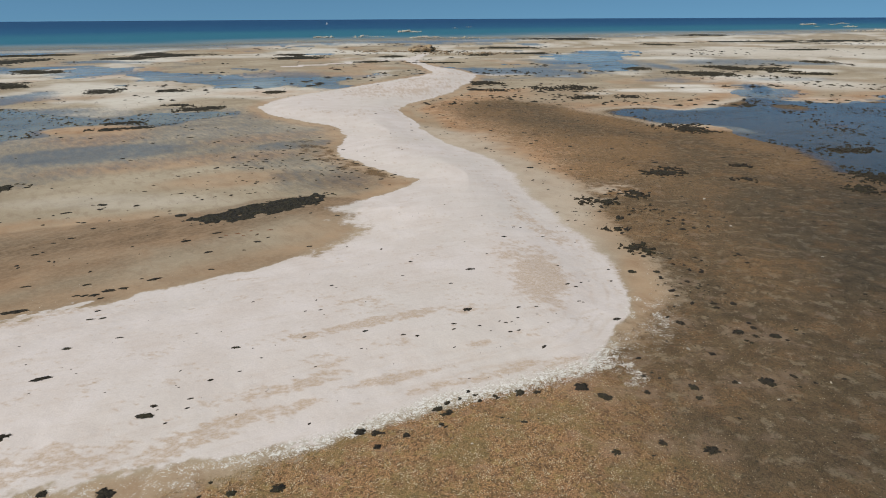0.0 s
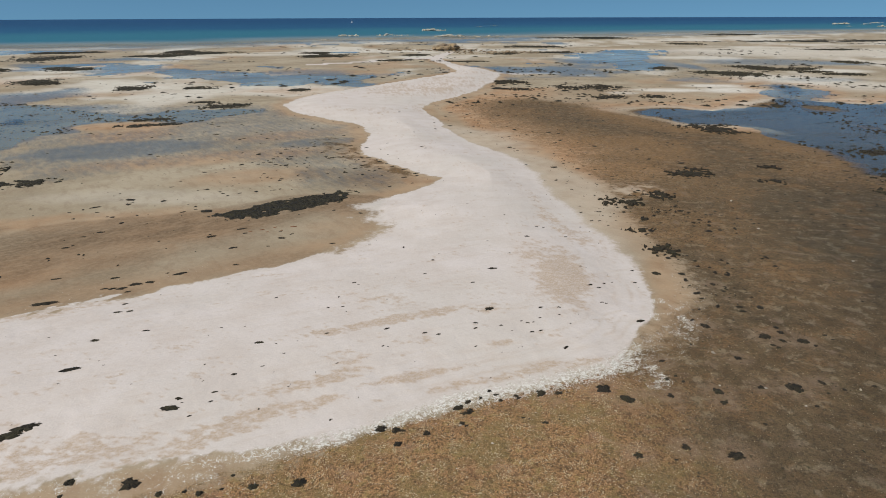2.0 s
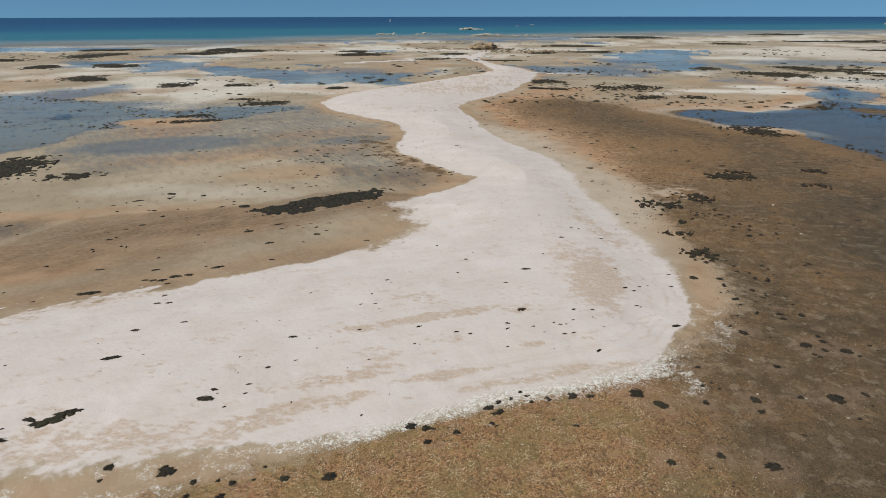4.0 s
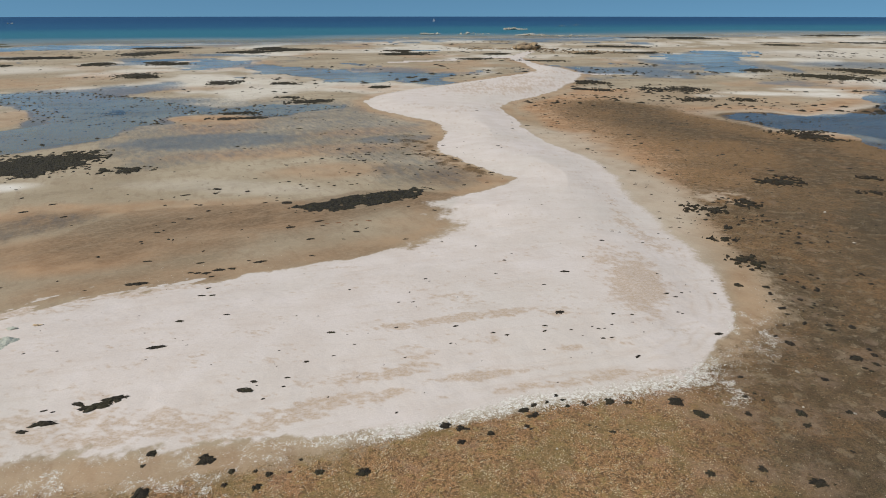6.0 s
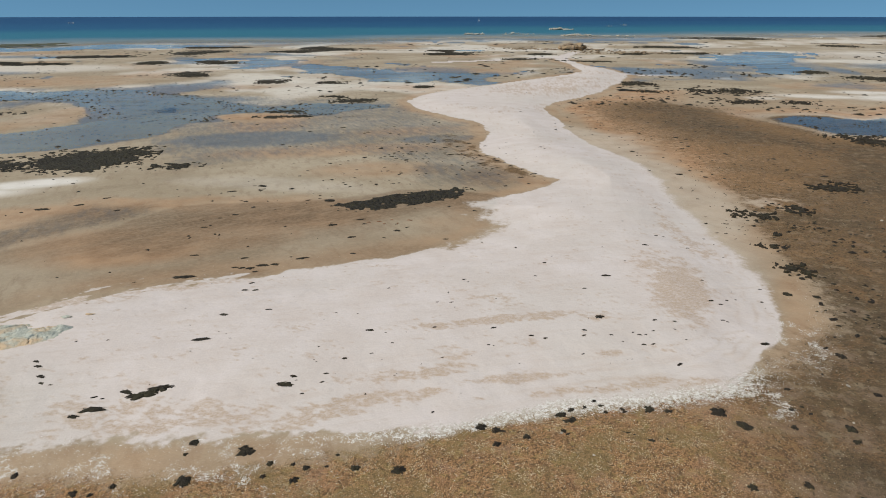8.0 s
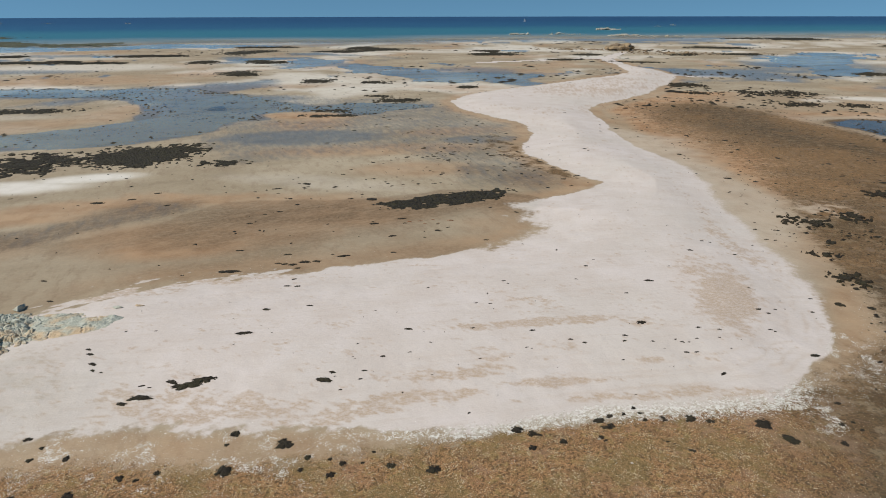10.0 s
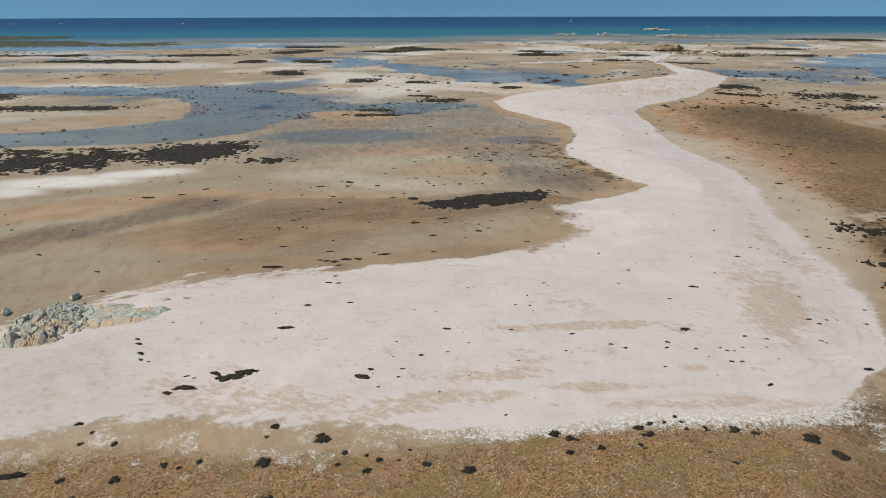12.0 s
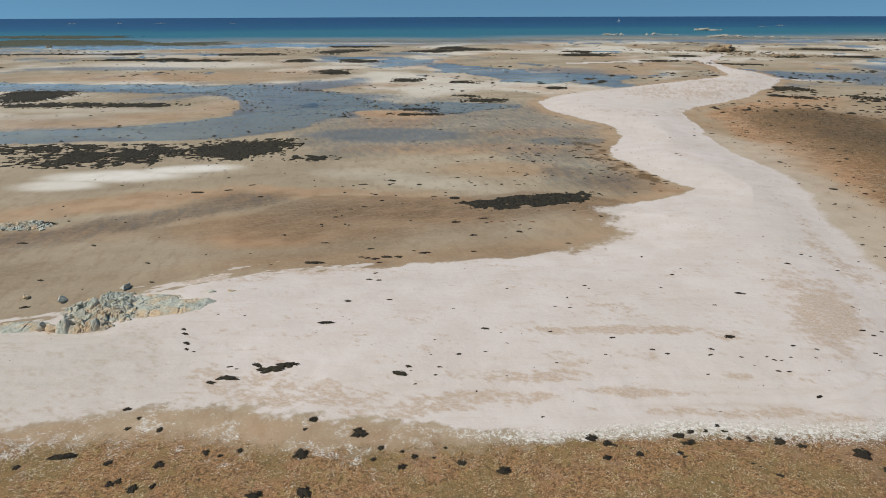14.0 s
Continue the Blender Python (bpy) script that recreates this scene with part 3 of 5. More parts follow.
# ---- where the weed lies: x, y, width ----
SPIT_WEST = [(-23.4, 34.8, 0.67), (-22.9, 31.3, 1.25), (-15.7, 28.1, 0.95), (-15.5, 28.9, 0.48), (-24.5, 39.6, 0.73), (-23.7, 39.7, 0.63), (-20.8,
    36.2, 0.54), (-24.9, 41.3, 0.56), (-24.8, 32.9, 0.21), (-26.8, 35.4, 0.22), (-22.4, 32.5, 0.16), (-21.2, 31.8, 0.19), (-18.6, 29.9, 0.18), (-12.9,
    34.8, 0.61), (-11.8, 34.7, 0.19), (-11, 33.6, 0.25), (-11.9, 32.2, 0.28), (-13.3, 31.3, 0.42), (-15.3, 32.1, 0.22), (-14.8, 30.5, 0.18), (-13.8,
    29.6, 0.41), (-13.7, 28.8, 0.34), (-13.7, 41.5, 0.3), (-14.5, 36.9, 0.2), (-16, 36.7, 0.24), (-14.4, 27.6, 0.27), (-15.2, 28.6, 0.2), (-9.9, 30.4,
    0.2), (-11.1, 31.7, 0.14), (-22.7, 29.8, 0.19)]
SPIT_MIDDLE = [(-9.6, 39.9, 0.29), (-8.6, 40.1, 0.37), (-8.5, 44.3, 0.4), (-8.1, 43.9, 0.26), (-8.9, 36.1, 0.34), (-5.1, 36.9, 0.46), (-2.6, 36.5,
    0.37), (-1.7, 36.4, 0.37), (-5.1, 34.8, 0.25), (-7.6, 32.8, 0.25), (-5.9, 33.4, 0.14), (-3.2, 46.3, 0.32), (0.6, 44.7, 0.4), (2.2, 47.6, 0.84),
    (1.7, 40.1, 0.81), (0.7, 38, 0.39), (0.7, 37.3, 0.42), (0.7, 35.2, 0.25), (2.4, 37.8, 0.31), (3.1, 37.2, 0.19), (3.8, 38.5, 0.24), (4.2, 38.3,
    0.35), (4.6, 38.4, 0.24), (4.4, 37.2, 0.34), (5, 37.4, 0.38), (5.3, 40.5, 0.41), (5.1, 39, 0.28), (6.6, 40.7, 0.33), (6.5, 39.6, 0.24), (6.4,
    35.6, 0.48), (3.6, 35.4, 0.15), (7.1, 38.5, 0.2)]
SPIT_EAST = [(9.6, 45.1, 0.54), (10.8, 45.7, 0.32), (10.2, 44.7, 0.41), (9.9, 42.1, 0.39), (10.2, 42, 0.26), (11.5, 46.1, 0.23), (-3, 33.3, 0.14),
    (1.5, 32.1, 0.2), (-7, 27.8, 0.25), (-4.2, 27.8, 0.15), (-5.6, 41.4, 0.17), (12.1, 39.8, 0.71), (13.4, 46.5, 0.38), (13.8, 49, 0.39), (0.2, 66.4,
    0.31), (4, 62.4, 0.3), (7.7, 69.1, 0.26), (6.9, 59, 0.45), (7.6, 59, 0.34), (5.7, 55.7, 0.59), (9.4, 56.5, 0.44), (11.4, 60.3, 0.35), (-2.7, 49.3,
    0.43), (-2.2, 50.9, 0.25), (2, 54.3, 0.21), (9.5, 48.8, 0.34), (12.1, 59, 0.23), (12.3, 55.5, 0.22), (3.8, 51.2, 0.3)]
SPIT_NORTH = [(-6.2, 96.7, 0.45), (-12.7, 102.2, 0.38), (-15.8, 100.1, 0.84), (-13.2, 97.6, 0.45), (-11.7, 94.1, 0.35), (-12.5, 92, 0.34), (-9.8,
    91.2, 0.34), (11.6, 79.7, 0.53), (12.9, 75.1, 0.5), (12.4, 65.6, 0.63), (12.7, 68, 0.33), (13, 62.7, 0.49), (13.8, 62.7, 0.49), (14.4, 61.2,
    0.36), (12.7, 78.2, 0.3), (15, 87.4, 0.41), (-8.4, 85.4, 1.11), (-6.6, 83, 1.24), (-10.2, 87.2, 0.81), (-12.5, 90.2, 1.01), (-14.5, 92.9, 1.04),
    (-16.8, 96.2, 0.9), (-18.8, 101.9, 0.95), (-20, 99.2, 1.12), (-20, 92.6, 1.4), (-21.9, 97.6, 1.1), (-14.6, 87.7, 0.82), (-16.3, 83.4, 0.79)]
FLAT_WEST = [(-23.5, 47.5, 1.32), (-21.3, 53.8, 0.88), (-17.6, 56.6, 0.95), (-22.3, 59.2, 1.07), (-21.5, 57.9, 0.58), (-24.5, 56.9, 1.05), (-12.4,
    55.2, 0.7), (-35.9, 57.8, 0.89), (-36.8, 56.4, 0.57), (-36.7, 53.3, 0.73), (-36.5, 75.2, 0.7), (-41.1, 66.2, 1.3), (-42.9, 64.2, 0.57), (-39.9,
    64.4, 0.56), (-30.6, 64.7, 0.74), (-29.6, 65.7, 0.47), (-27, 72.5, 0.58), (-18.2, 54.3, 0.44), (-18.2, 58.6, 0.46), (-16.9, 57.8, 0.57), (-31.2,
    41.4, 1.7), (-33.1, 46.1, 0.86), (-28.4, 46.5, 0.73), (-26, 45.3, 1), (-25.2, 45.7, 0.9), (-26.8, 44.4, 0.9), (-26, 43.8, 0.59), (-28.1, 44.3,
    0.71), (-24.6, 47.6, 0.41), (-19.6, 49.6, 0.61)]
TURF_EAST = [(16.4, 39.3, 0.85), (19.8, 37.9, 0.85), (21.1, 38.5, 0.52), (20.7, 37.3, 0.55), (22, 37.3, 0.86), (16.9, 35, 0.51), (16.9, 31.7, 0.45),
    (18.8, 31.7, 0.99), (14.3, 31.2, 0.79), (14.2, 30.1, 0.53), (20.6, 32.3, 0.55), (20.4, 31.2, 0.27), (11.5, 30.7, 0.52), (9, 30.3, 0.88), (7.9,
    31.3, 1.03), (11.8, 32.4, 0.36), (12.4, 32.8, 0.29), (22.5, 36.7, 0.34), (19.8, 36.7, 0.38), (20, 36.4, 0.33), (19.1, 29.9, 0.33), (15.6, 28.2,
    0.27), (21.5, 31.6, 0.31), (23.4, 32, 0.32), (12.1, 34.5, 0.45), (32.1, 43.9, 0.42), (19.5, 46.5, 0.49), (15.7, 48.6, 0.79)]
TURF_SOUTH = [(13.1, 25.6, 0.95), (10.9, 26.2, 0.56), (8.4, 25.5, 0.54), (-7.5, 23.1, 0.73), (-3.3, 26, 0.53), (-9.6, 22.8, 0.46), (-15.2, 22.8,
    0.91), (-18, 22.8, 0.57), (-1.9, 26.9, 0.48), (-4.3, 27.2, 0.67), (-3.5, 27.1, 0.61), (-0.1, 27.8, 0.37), (0.3, 28.9, 0.57), (-0.3, 29.2, 0.64),
    (0.2, 29.8, 0.39), (4.3, 30.8, 0.6), (2.9, 30.4, 0.33), (2, 30, 0.26), (1.7, 30.5, 0.26), (1.4, 30.9, 0.26), (0.9, 30.2, 0.26), (4.3, 28, 0.31),
    (5, 28.3, 0.19)]
TURF_SOUTHWEST = [(-27.3, 15.3, 1.47), (-28.6, 13.9, 0.47), (-24.9, 15.9, 0.51), (-23.6, 14.9, 0.55), (-23.4, 15.2, 0.43), (-22.4, 15.1, 0.6), (-22.6,
    16.8, 0.62), (-21.2, 18.4, 0.56), (-24.7, 18.8, 0.46), (-27.7, 19.4, 0.49), (-26.3, 18.2, 0.41), (-26.5, 19.1, 0.31), (-16.9, 20.2, 0.89), (-15.1,
    22.7, 0.67), (-17.9, 21.9, 0.31), (-17.9, 22.7, 0.38), (-12, 21.4, 0.57), (-11.8, 22.3, 0.4), (-10.9, 22.6, 0.26), (-9.5, 22.8, 0.46), (-12.5,
    22.4, 0.29), (-13.5, 21.3, 0.35), (-13.6, 22.2, 0.47), (-10.7, 23.5, 0.26), (-15.2, 18.1, 0.94), (-17.1, 17, 0.84), (-21.7, 15.6, 0.42), (-20.4,
    18.5, 0.31), (-19.8, 19.2, 0.37)]
WRACK_LINE = [(-3.3, 26, 0.53), (0.1, 27.6, 0.31), (-3.2, 27.1, 0.49), (-1.9, 26.9, 0.42), (0.1, 28.7, 0.69), (-0.4, 29.1, 0.63), (0.2, 29.7, 0.45),
    (0.9, 30.1, 0.32), (1.4, 30.8, 0.33), (1.8, 30.5, 0.33), (2, 29.9, 0.32), (3, 30.2, 0.39), (4.3, 30.6, 0.73), (5.3, 30.8, 0.6), (4.2, 28, 0.44),
    (3.1, 28.4, 0.31), (3.4, 28.3, 0.25), (-25.3, 23.1, 0.71), (-24.7, 23.8, 1.43), (-25.3, 24.7, 0.44), (-24.8, 24.7, 0.29), (-22.8, 25.5, 1.96),
    (-23.9, 25.5, 0.94), (-22.2, 26.2, 1.78), (-29.5, 25.5, 0.59), (-29, 25, 0.39), (-28.4, 25, 0.27), (-30.4, 26.3, 0.6), (-30.9, 26.7, 0.49),
    (-30.4, 29.3, 0.25), (-28.6, 29.9, 0.25)]
FLAT_NORTHWEST = [(-27.5, 44.3, 0.7), (-26.3, 45.1, 0.7), (-25.1, 45.6, 0.7), (-24.4, 56.8, 0.93), (-30.7, 41.7, 1.3), (-28.5, 46.4, 0.62), (-57.4,
    54.9, 1.92), (-54.7, 57.2, 1.1), (-53.7, 60.3, 1.05), (-52.4, 36.8, 0.79), (-44.2, 35.6, 0.7), (-59, 34.5, 1.16), (-62.5, 39.5, 2.35), (-49, 29.3,
    0.76), (-45.3, 25.5, 0.8), (-34.3, 39.7, 0.4), (-49.2, 56.4, 0.84), (-40.5, 32.7, 0.6), (-58.7, 53.5, 0.59), (-68.5, 53.5, 0.64), (-46.4, 53.9,
    0.4)]
MATS_WEST = [(-19.6, 67.8, 7.0, 1.9, 40), (-70.3, 77.8, 7.2, 6.4, 114), (-82.6, 69.6, 10.3, 5.7, 23), (-88, 60.5, 11, 3.8, 24), (-101, 64.5, 9, 3.4,
    24), (-55.6, 76.8, 3, 1.6, 24), (-68.3, 82.2, 4.2, 3, 23), (-147.5, 100.4, 13.8, 4.2, 23), (-131.9, 107.1, 13.1, 3.4, 23), (-171.1, 110.9, 13.7,
    8.5, 114), (-139.3, 205.6, 9.2, 6.5, 112), (-212.9, 318.4, 25.1, 10.1, 112), (-165.8, 261.6, 8.2, 4.9, 112), (-97.9, 187.7, 5.8, 4.5, 112),
    (-77.8, 188.2, 4, 3.6, 22), (-56.2, 149.5, 5.1, 3.9, 23), (-64.2, 156.1, 3, 2.5, 23), (-64.1, 129.3, 3.9, 1.8, 23), (-61.1, 121.9, 5.5, 1.6, 22),
    (-90.9, 125, 4.1, 2.4, 113), (-164.1, 108, 7, 8, 22), (-175, 115, 6, 4.5, 22)]
MATS_NORTH = [(-47, 182.2, 3.8, 2.9, 113), (-229.5, 376.7, 17.7, 12.5, 20), (-161.1, 344.8, 16.8, 12.5, 21), (-167.7, 384.2, 15.2, 9.3, 110), (-75.1,
    338.9, 10.3, 10.1, 21), (-85.1, 369, 12, 8.1, 112), (-263.1, 222.5, 16.9, 6.9, 22), (-227.5, 232.7, 11.1, 8.6, 21), (-237.6, 280.2, 17.5, 8.4,
    21), (-185.8, 249.6, 8.1, 6.8, 111), (-304.2, 254.3, 9.8, 9.2, 21), (-248.7, 232.6, 8.6, 6.9, 21), (-345.4, 238.2, 26.6, 6.5, 21), (-32.7, 308.5,
    7.7, 5.9, 23), (-26.6, 349.8, 7.5, 7.1, 111), (-515.7, 348.6, 75.9, 36.7, 19), (-447.5, 341.2, 88.5, 30.7, 20), (-614.8, 439.5, 70.2, 33.5, 18)]
MATS_EAST = [(45.6, 120, 5.3, 4.8, 93), (29.5, 83.6, 2.8, 1.8, 0), (42.3, 87.5, 1.5, 1.4, 0), (37.3, 79.8, 1, 0.8, 90), (39.6, 79.7, 1.5, 0.7, 90),
    (31.2, 86.4, 1.6, 0.7, 1), (23.1, 72.5, 1.7, 1.3, 90), (17.8, 69.5, 2.1, 1.5, 0), (18.5, 63.4, 0.5, 0.5, 0), (17.7, 54.2, 1.4, 1.3, 0), (17, 59.9,
    1.3, 0.7, 0), (56.7, 81.4, 3.5, 3.4, 1), (64.8, 98.9, 3.2, 2.4, 0), (50.9, 74.7, 2.3, 1.8, 90), (33.6, 190.8, 11.1, 6.6, 0), (36.9, 167.3, 3.9,
    3.2, 1), (48.4, 168, 3.4, 2.6, -1), (14.3, 207, 4.7, 4.1, 90), (15.7, 185.5, 3.1, 2.7, 90)]
MATS_FAR = [(44.1, 440.2, 18, 13.3, 0), (-3, 300, 12, 3.5, 0), (12, 204, 4.5, 3, 60), (50.2, 372, 13.5, 9.5, 1), (21, 363.2, 9.8, 8.8, 1), (-70,
    344.3, 15.6, 12.8, 89), (-152.4, 370.2, 21.2, 12.8, 0), (-206.2, 325.1, 21.6, 10.1, 90), (-156.9, 256.2, 8.3, 6.8, 90), (-132.4, 200.4, 5.2, 4.5,
    89)]
MATS_FAR_EAST = [(118.1, 254.9, 7, 5, 0), (94.2, 238.2, 11.9, 9.8, 0), (75.9, 261, 6.4, 5.8, 86), (132.7, 233.4, 7.4, 4.4, -1), (113.2, 263.9, 8.7,
    7.2, 89), (130.3, 257.2, 5.2, 4.7, 90), (127.8, 243.6, 5.5, 4.7, -2), (168.3, 293.4, 7, 5.4, 90), (251.9, 521.8, 80.3, 15.5, 0), (314.3, 537.8,
    52.6, 17.8, 0), (154.5, 480.7, 17.6, 13.5, 90), (112.4, 608.1, 39.9, 27.5, 0), (217.8, 400.1, 17, 9, 0), (280.5, 707.9, 31.5, 29.3, 0)]


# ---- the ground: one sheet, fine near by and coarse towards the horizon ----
def dress(x, y, known=None):
    """What covers the ground at each place."""
    d, pool, sea = known or survey(x, y)
    reach = np.hypot(x, y)
    lee = spots(x, y, [(-38.5, 34.8, 8, 4, 48, 1), (-44, 24, 8, 5, 40, 0.7), (-32, 40, 10, 2.6, 25, 0.85)])
    u, v = 0.64 * x + 0.77 * y, 0.64 * y - 0.77 * x
    frayed = d + lee * (0.4 + 3.2 * fbm(u * 0.3, v, 0.6, 63, 5)) + (0.14 + 0.23 * ramp(-x, 0, 10)) * fbm(u * 0.4, v, 0.8, 64, 3)
    bite = spots(x, y, [(-10, 62, 5, 9, 10, 1), (-9, 54.3, 5, 4, 10, 0.8)])
    frayed = frayed + bite * (0.4 + 1.6 * fbm(x, y, 2.4, 65, 5) + 1.2 * fbm(x, y, 0.8, 67, 4)) + 0.3 * fbm(x, y, 0.45, 66, 3) * ramp(-x, 2, 16) * ramp(-y, -32, -24)
    slope = 0.55 + 3.2 * bite + 0.8 * lee + 0.35 * ramp(-x, 8, 16) * ramp(-y, -30, -24) + 1.1 * ramp(x, 2, 7) * ramp(y, 42, 55) + 0.2 * ramp(-x, 14, 22) * ramp(-y, -26, -20)
    nearer = 0.45 * ramp(27 + 0.3 * (x + 20) - y, -2, 2) * ramp(x, -14, -4)
    dry = np.maximum(ramp(nearer - frayed, -slope, slope), 
                     ramp(np.max([band(x, y, way, half) for way, half in zip(TRACKS, (3.2, 4.0, 2.2))], 0) + 0.35 * fbm(x, y, 7, 45), 0.4, 0.75))
    south = ramp(27 + 0.3 * (x + 20) - y, -2, 2)
    east = (1 - south) * ramp(x + 0.06 * y, -12, -2) * np.where(y < 190, 1, 0)
    west = ramp(-x, 4, 16)
    turf_d = distance_to(x, y, TURF) + fbm(x, y, 12, 41, 5) * 2.0
    turf = ramp(-turf_d, -3.0, 2.0 + 0.05 * np.clip(y, 0, 200))
    cream = ramp(-(distance_to(x, y, CREAM) + fbm(x, y, 7, 52, 5) * 1.5), -2.8, 2.5)
    cream = np.maximum(cream, spots(x, y, [(20.9, 75.3, 3.4, 3.8, 0, 0.85), (18.2, 70, 2.4, 2, 0, 0.5)]) * ramp(fbm(x, y, 1.2, 69, 4), -0.7, 0.3))
    turf = turf * (1 - 0.8 * cream)
    cove = band(x + fbm(x, y, 3, 53, 4), y + fbm(x, y, 3, 54, 4), COVE_EDGE, 2.2) * ramp(d, -0.2, 1)
    turf = np.maximum(turf, cove * (0.55 + 0.5 * fbm(x, y, 1.6, 55, 4)))
    start = 0.25 + 2.4 * west
    turf = np.maximum(turf, south * ramp(d + fbm(x, y, 3, 42) * 0.4, start, start + 1.4 + 1.6 * west))
    ochre = np.maximum(south, ramp(-y + 36, -5, 3)) * (1 - 0.9 * ramp(x + 2 * fbm(x, y, 6, 43), 5, 15))
    rim = np.exp(-((d - 0.5) / (0.62 + 0.25 * ramp(x, -4, 4))) ** 2) * south * (1 - 0.8 * west) * 1.25
    tip = 0.5 * (0.5 + 0.7 * ramp(fbm(x, y, 1.3, 59, 4), -0.4, 0.6)) * np.exp(-((d - 1.2) / 1.3) ** 2) * ramp(x, 5, 9) * ramp(-y, -42, -36) * ramp(y, 29, 33)
    fan = np.exp(-((d - 3.0) / 1.6) ** 2) * ramp(y, 31, 36) * ramp(-y, -56, -44) * ramp(x, 8, 12)
    litter = np.exp(-((d - 2.0) / 2.5) ** 2) * west * south * (0.2 + 0.55 * ramp(fbm(x, y, 0.9, 76, 5), -0.1, 0.7))
    tip = np.maximum(tip, spots(x, y, [(10.6, 33.4, 1.6, 2.3, 15, 1.1), (8.9, 33.5, 2.1, 0.9, 15, 1), (14.5, 40, 1.7, 3.2, 12, 0.75), (14.9, 43, 1.4, 2.4, 10, 0.65)]) * ramp(fbm(x, y, 0.9, 56, 5), -0.5, 0.6))
    litter = np.maximum(litter, spots(x, y, [(-28.7, 15.8, 3.5, 1.6, 23, 0.6), (-25.6, 17.9, 3, 1.1, 23, 0.55), (-21.7, 19.4, 3, 0.9, 23, 0.4)]) * ramp(fbm(u * 0.6, v, 0.9, 57, 5), -0.3, 0.6))
    litter = np.maximum(litter, spots(x, y, [(-28.8, 44.3, 3.5, 2.8, 22, 0.1), (-23.1, 47.4, 4, 2.2, 24, 0.1), (-30.5, 42, 4, 1.6, 23, 0.1)]))
    shell = np.maximum(np.maximum(rim, np.maximum(0.26 * fan, tip)), litter)
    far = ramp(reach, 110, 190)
    wave = fbm(x, y, 7, 61, 5)
    lagoon = distance_to(x, y, LAGOON_EAST) + fbm(x, y, 14, 49, 4) * 2
    gully = band(x + 1.4 * wave, y + 1.4 * fbm(x, y, 6, 62, 5), CHANNEL, 3.1)
    stain = np.maximum(band(x + 2.2 * wave, y - 1.5 * wave, RUST_BAND, 3.6) * 0.7, 0.5 * band(x + 3 * wave, y - 2 * wave, TONGUE_BAND, 6.5))
    film = np.maximum(spots(x, y, FILM_WEST + FILM_EAST), ramp(pool, 0.02, 0.3))
    film = np.maximum(film, far * 0.8 * ramp(fbm(x, y, 42, 82, 5), 0.1, 0.7) * (1 - 0.7 * ramp(x, 50, 130)))
    wet = distance_to(x, y, WET_WEST) + fbm(x, y, 9, 46, 5) * 4
    film = np.maximum(film, 0.48 * ramp(-wet, -3, 5) * (1 - 0.75 * spots(x, y, [(-67, 121, 13, 8, 10, 1), (-25, 104, 9, 5, 20, 0.6)])))
    film = np.maximum(film, 0.55 * ramp(sea, -70, -5))
    film = np.maximum(film, 0.62 * ramp(-(lagoon + 3 * fbm(x, y, 4, 68, 4)), -15, 1) * ramp(-y, -118, -98))
    film = np.maximum(film, 0.42 * gully) * ramp(d, 0.3, 3)
    film = film * (1 - 0.6 * turf * (1 - ramp(pool, 0.02, 0.2)))
    field = east * ramp(y, 58, 92) * ramp(d, 1.5, 7) * (1 - 0.8 * ramp(d + fbm(x, y, 15, 44) * 5, 9, 26))
    rust = np.maximum(np.maximum(spots(x, y, RUST_WEST + RUST_EAST), 0.95 * stain), 0.85 * np.exp(-((lagoon - 3) / 5) ** 2))
    rust = np.maximum(rust, 0.55 * np.exp(-((d - 1.6) / 2.4) ** 2) * ramp(y, 28, 42) * (1 - 0.75 * cream))
    rust = np.maximum(rust, 0.62 * cream)
    rust = np.maximum(rust, 0.5 * south * west * ramp(d, -0.4, 0.6))
    rust = np.maximum(np.maximum(rust, field), far * 0.5 * ramp(fbm(x, y, 30, 83, 5), 0.2, 0.7) * (1 - 0.6 * ramp(x, 60, 140))) * (1 - dry) * (1 - 0.5 * cream) * (1 - 0.75 * spots(x, y, PALE))
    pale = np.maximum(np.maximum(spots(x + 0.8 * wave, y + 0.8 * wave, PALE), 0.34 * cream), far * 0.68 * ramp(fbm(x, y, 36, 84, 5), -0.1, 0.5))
    turf = turf * (1 - 0.5 * field)
    # bare, trodden-looking rings round the clumps that grow on the turf
    near = (x > 4) & (x < 36) & (y > 20) & (y < 52)
    halo = np.zeros(x.shape)
    halo[near] = spots(x[near], y[near], [(a, b, 0.55 + 0.9 * w, 0.55 + 0.9 * w, 0, 1) for a, b, w in TURF_EAST + TURF_SOUTH if w > 0.42])
    sodden = ramp(-(distance_to(x, y, SODDEN) + fbm(x, y, 9, 58, 5) * 4), -8, 10)
    bank = distance_to(x, y, MUD_WEST) + fbm(x, y, 5, 47, 4) * 0.8
    mud = np.maximum(spots(x, y, MUD), (0.5 + 0.4 * ramp(y - 0.3 * x, 58, 68)) * ramp(-bank, -0.2, 0.7) * (1 - 0.75 * spots(x, y, [(-13.5, 60, 8, 6, 30, 1)])) * (0.75 + 0.3 * fbm(x, y, 12, 48)))
    mud = np.maximum(mud, 0.8 * gully)
    # damp streaks and a broad tan tone show through the dry sand in feathered patches, drawn out along the spit
    s, w = 0.91 * x + 0.41 * y, 0.91 * y - 0.41 * x
    feather = 0.55 * fbm(s * 0.5, w, 0.9, 91, 4) + 0.75 * fbm(s * 0.7 + w * 0.5, w, 0.24, 92, 3)
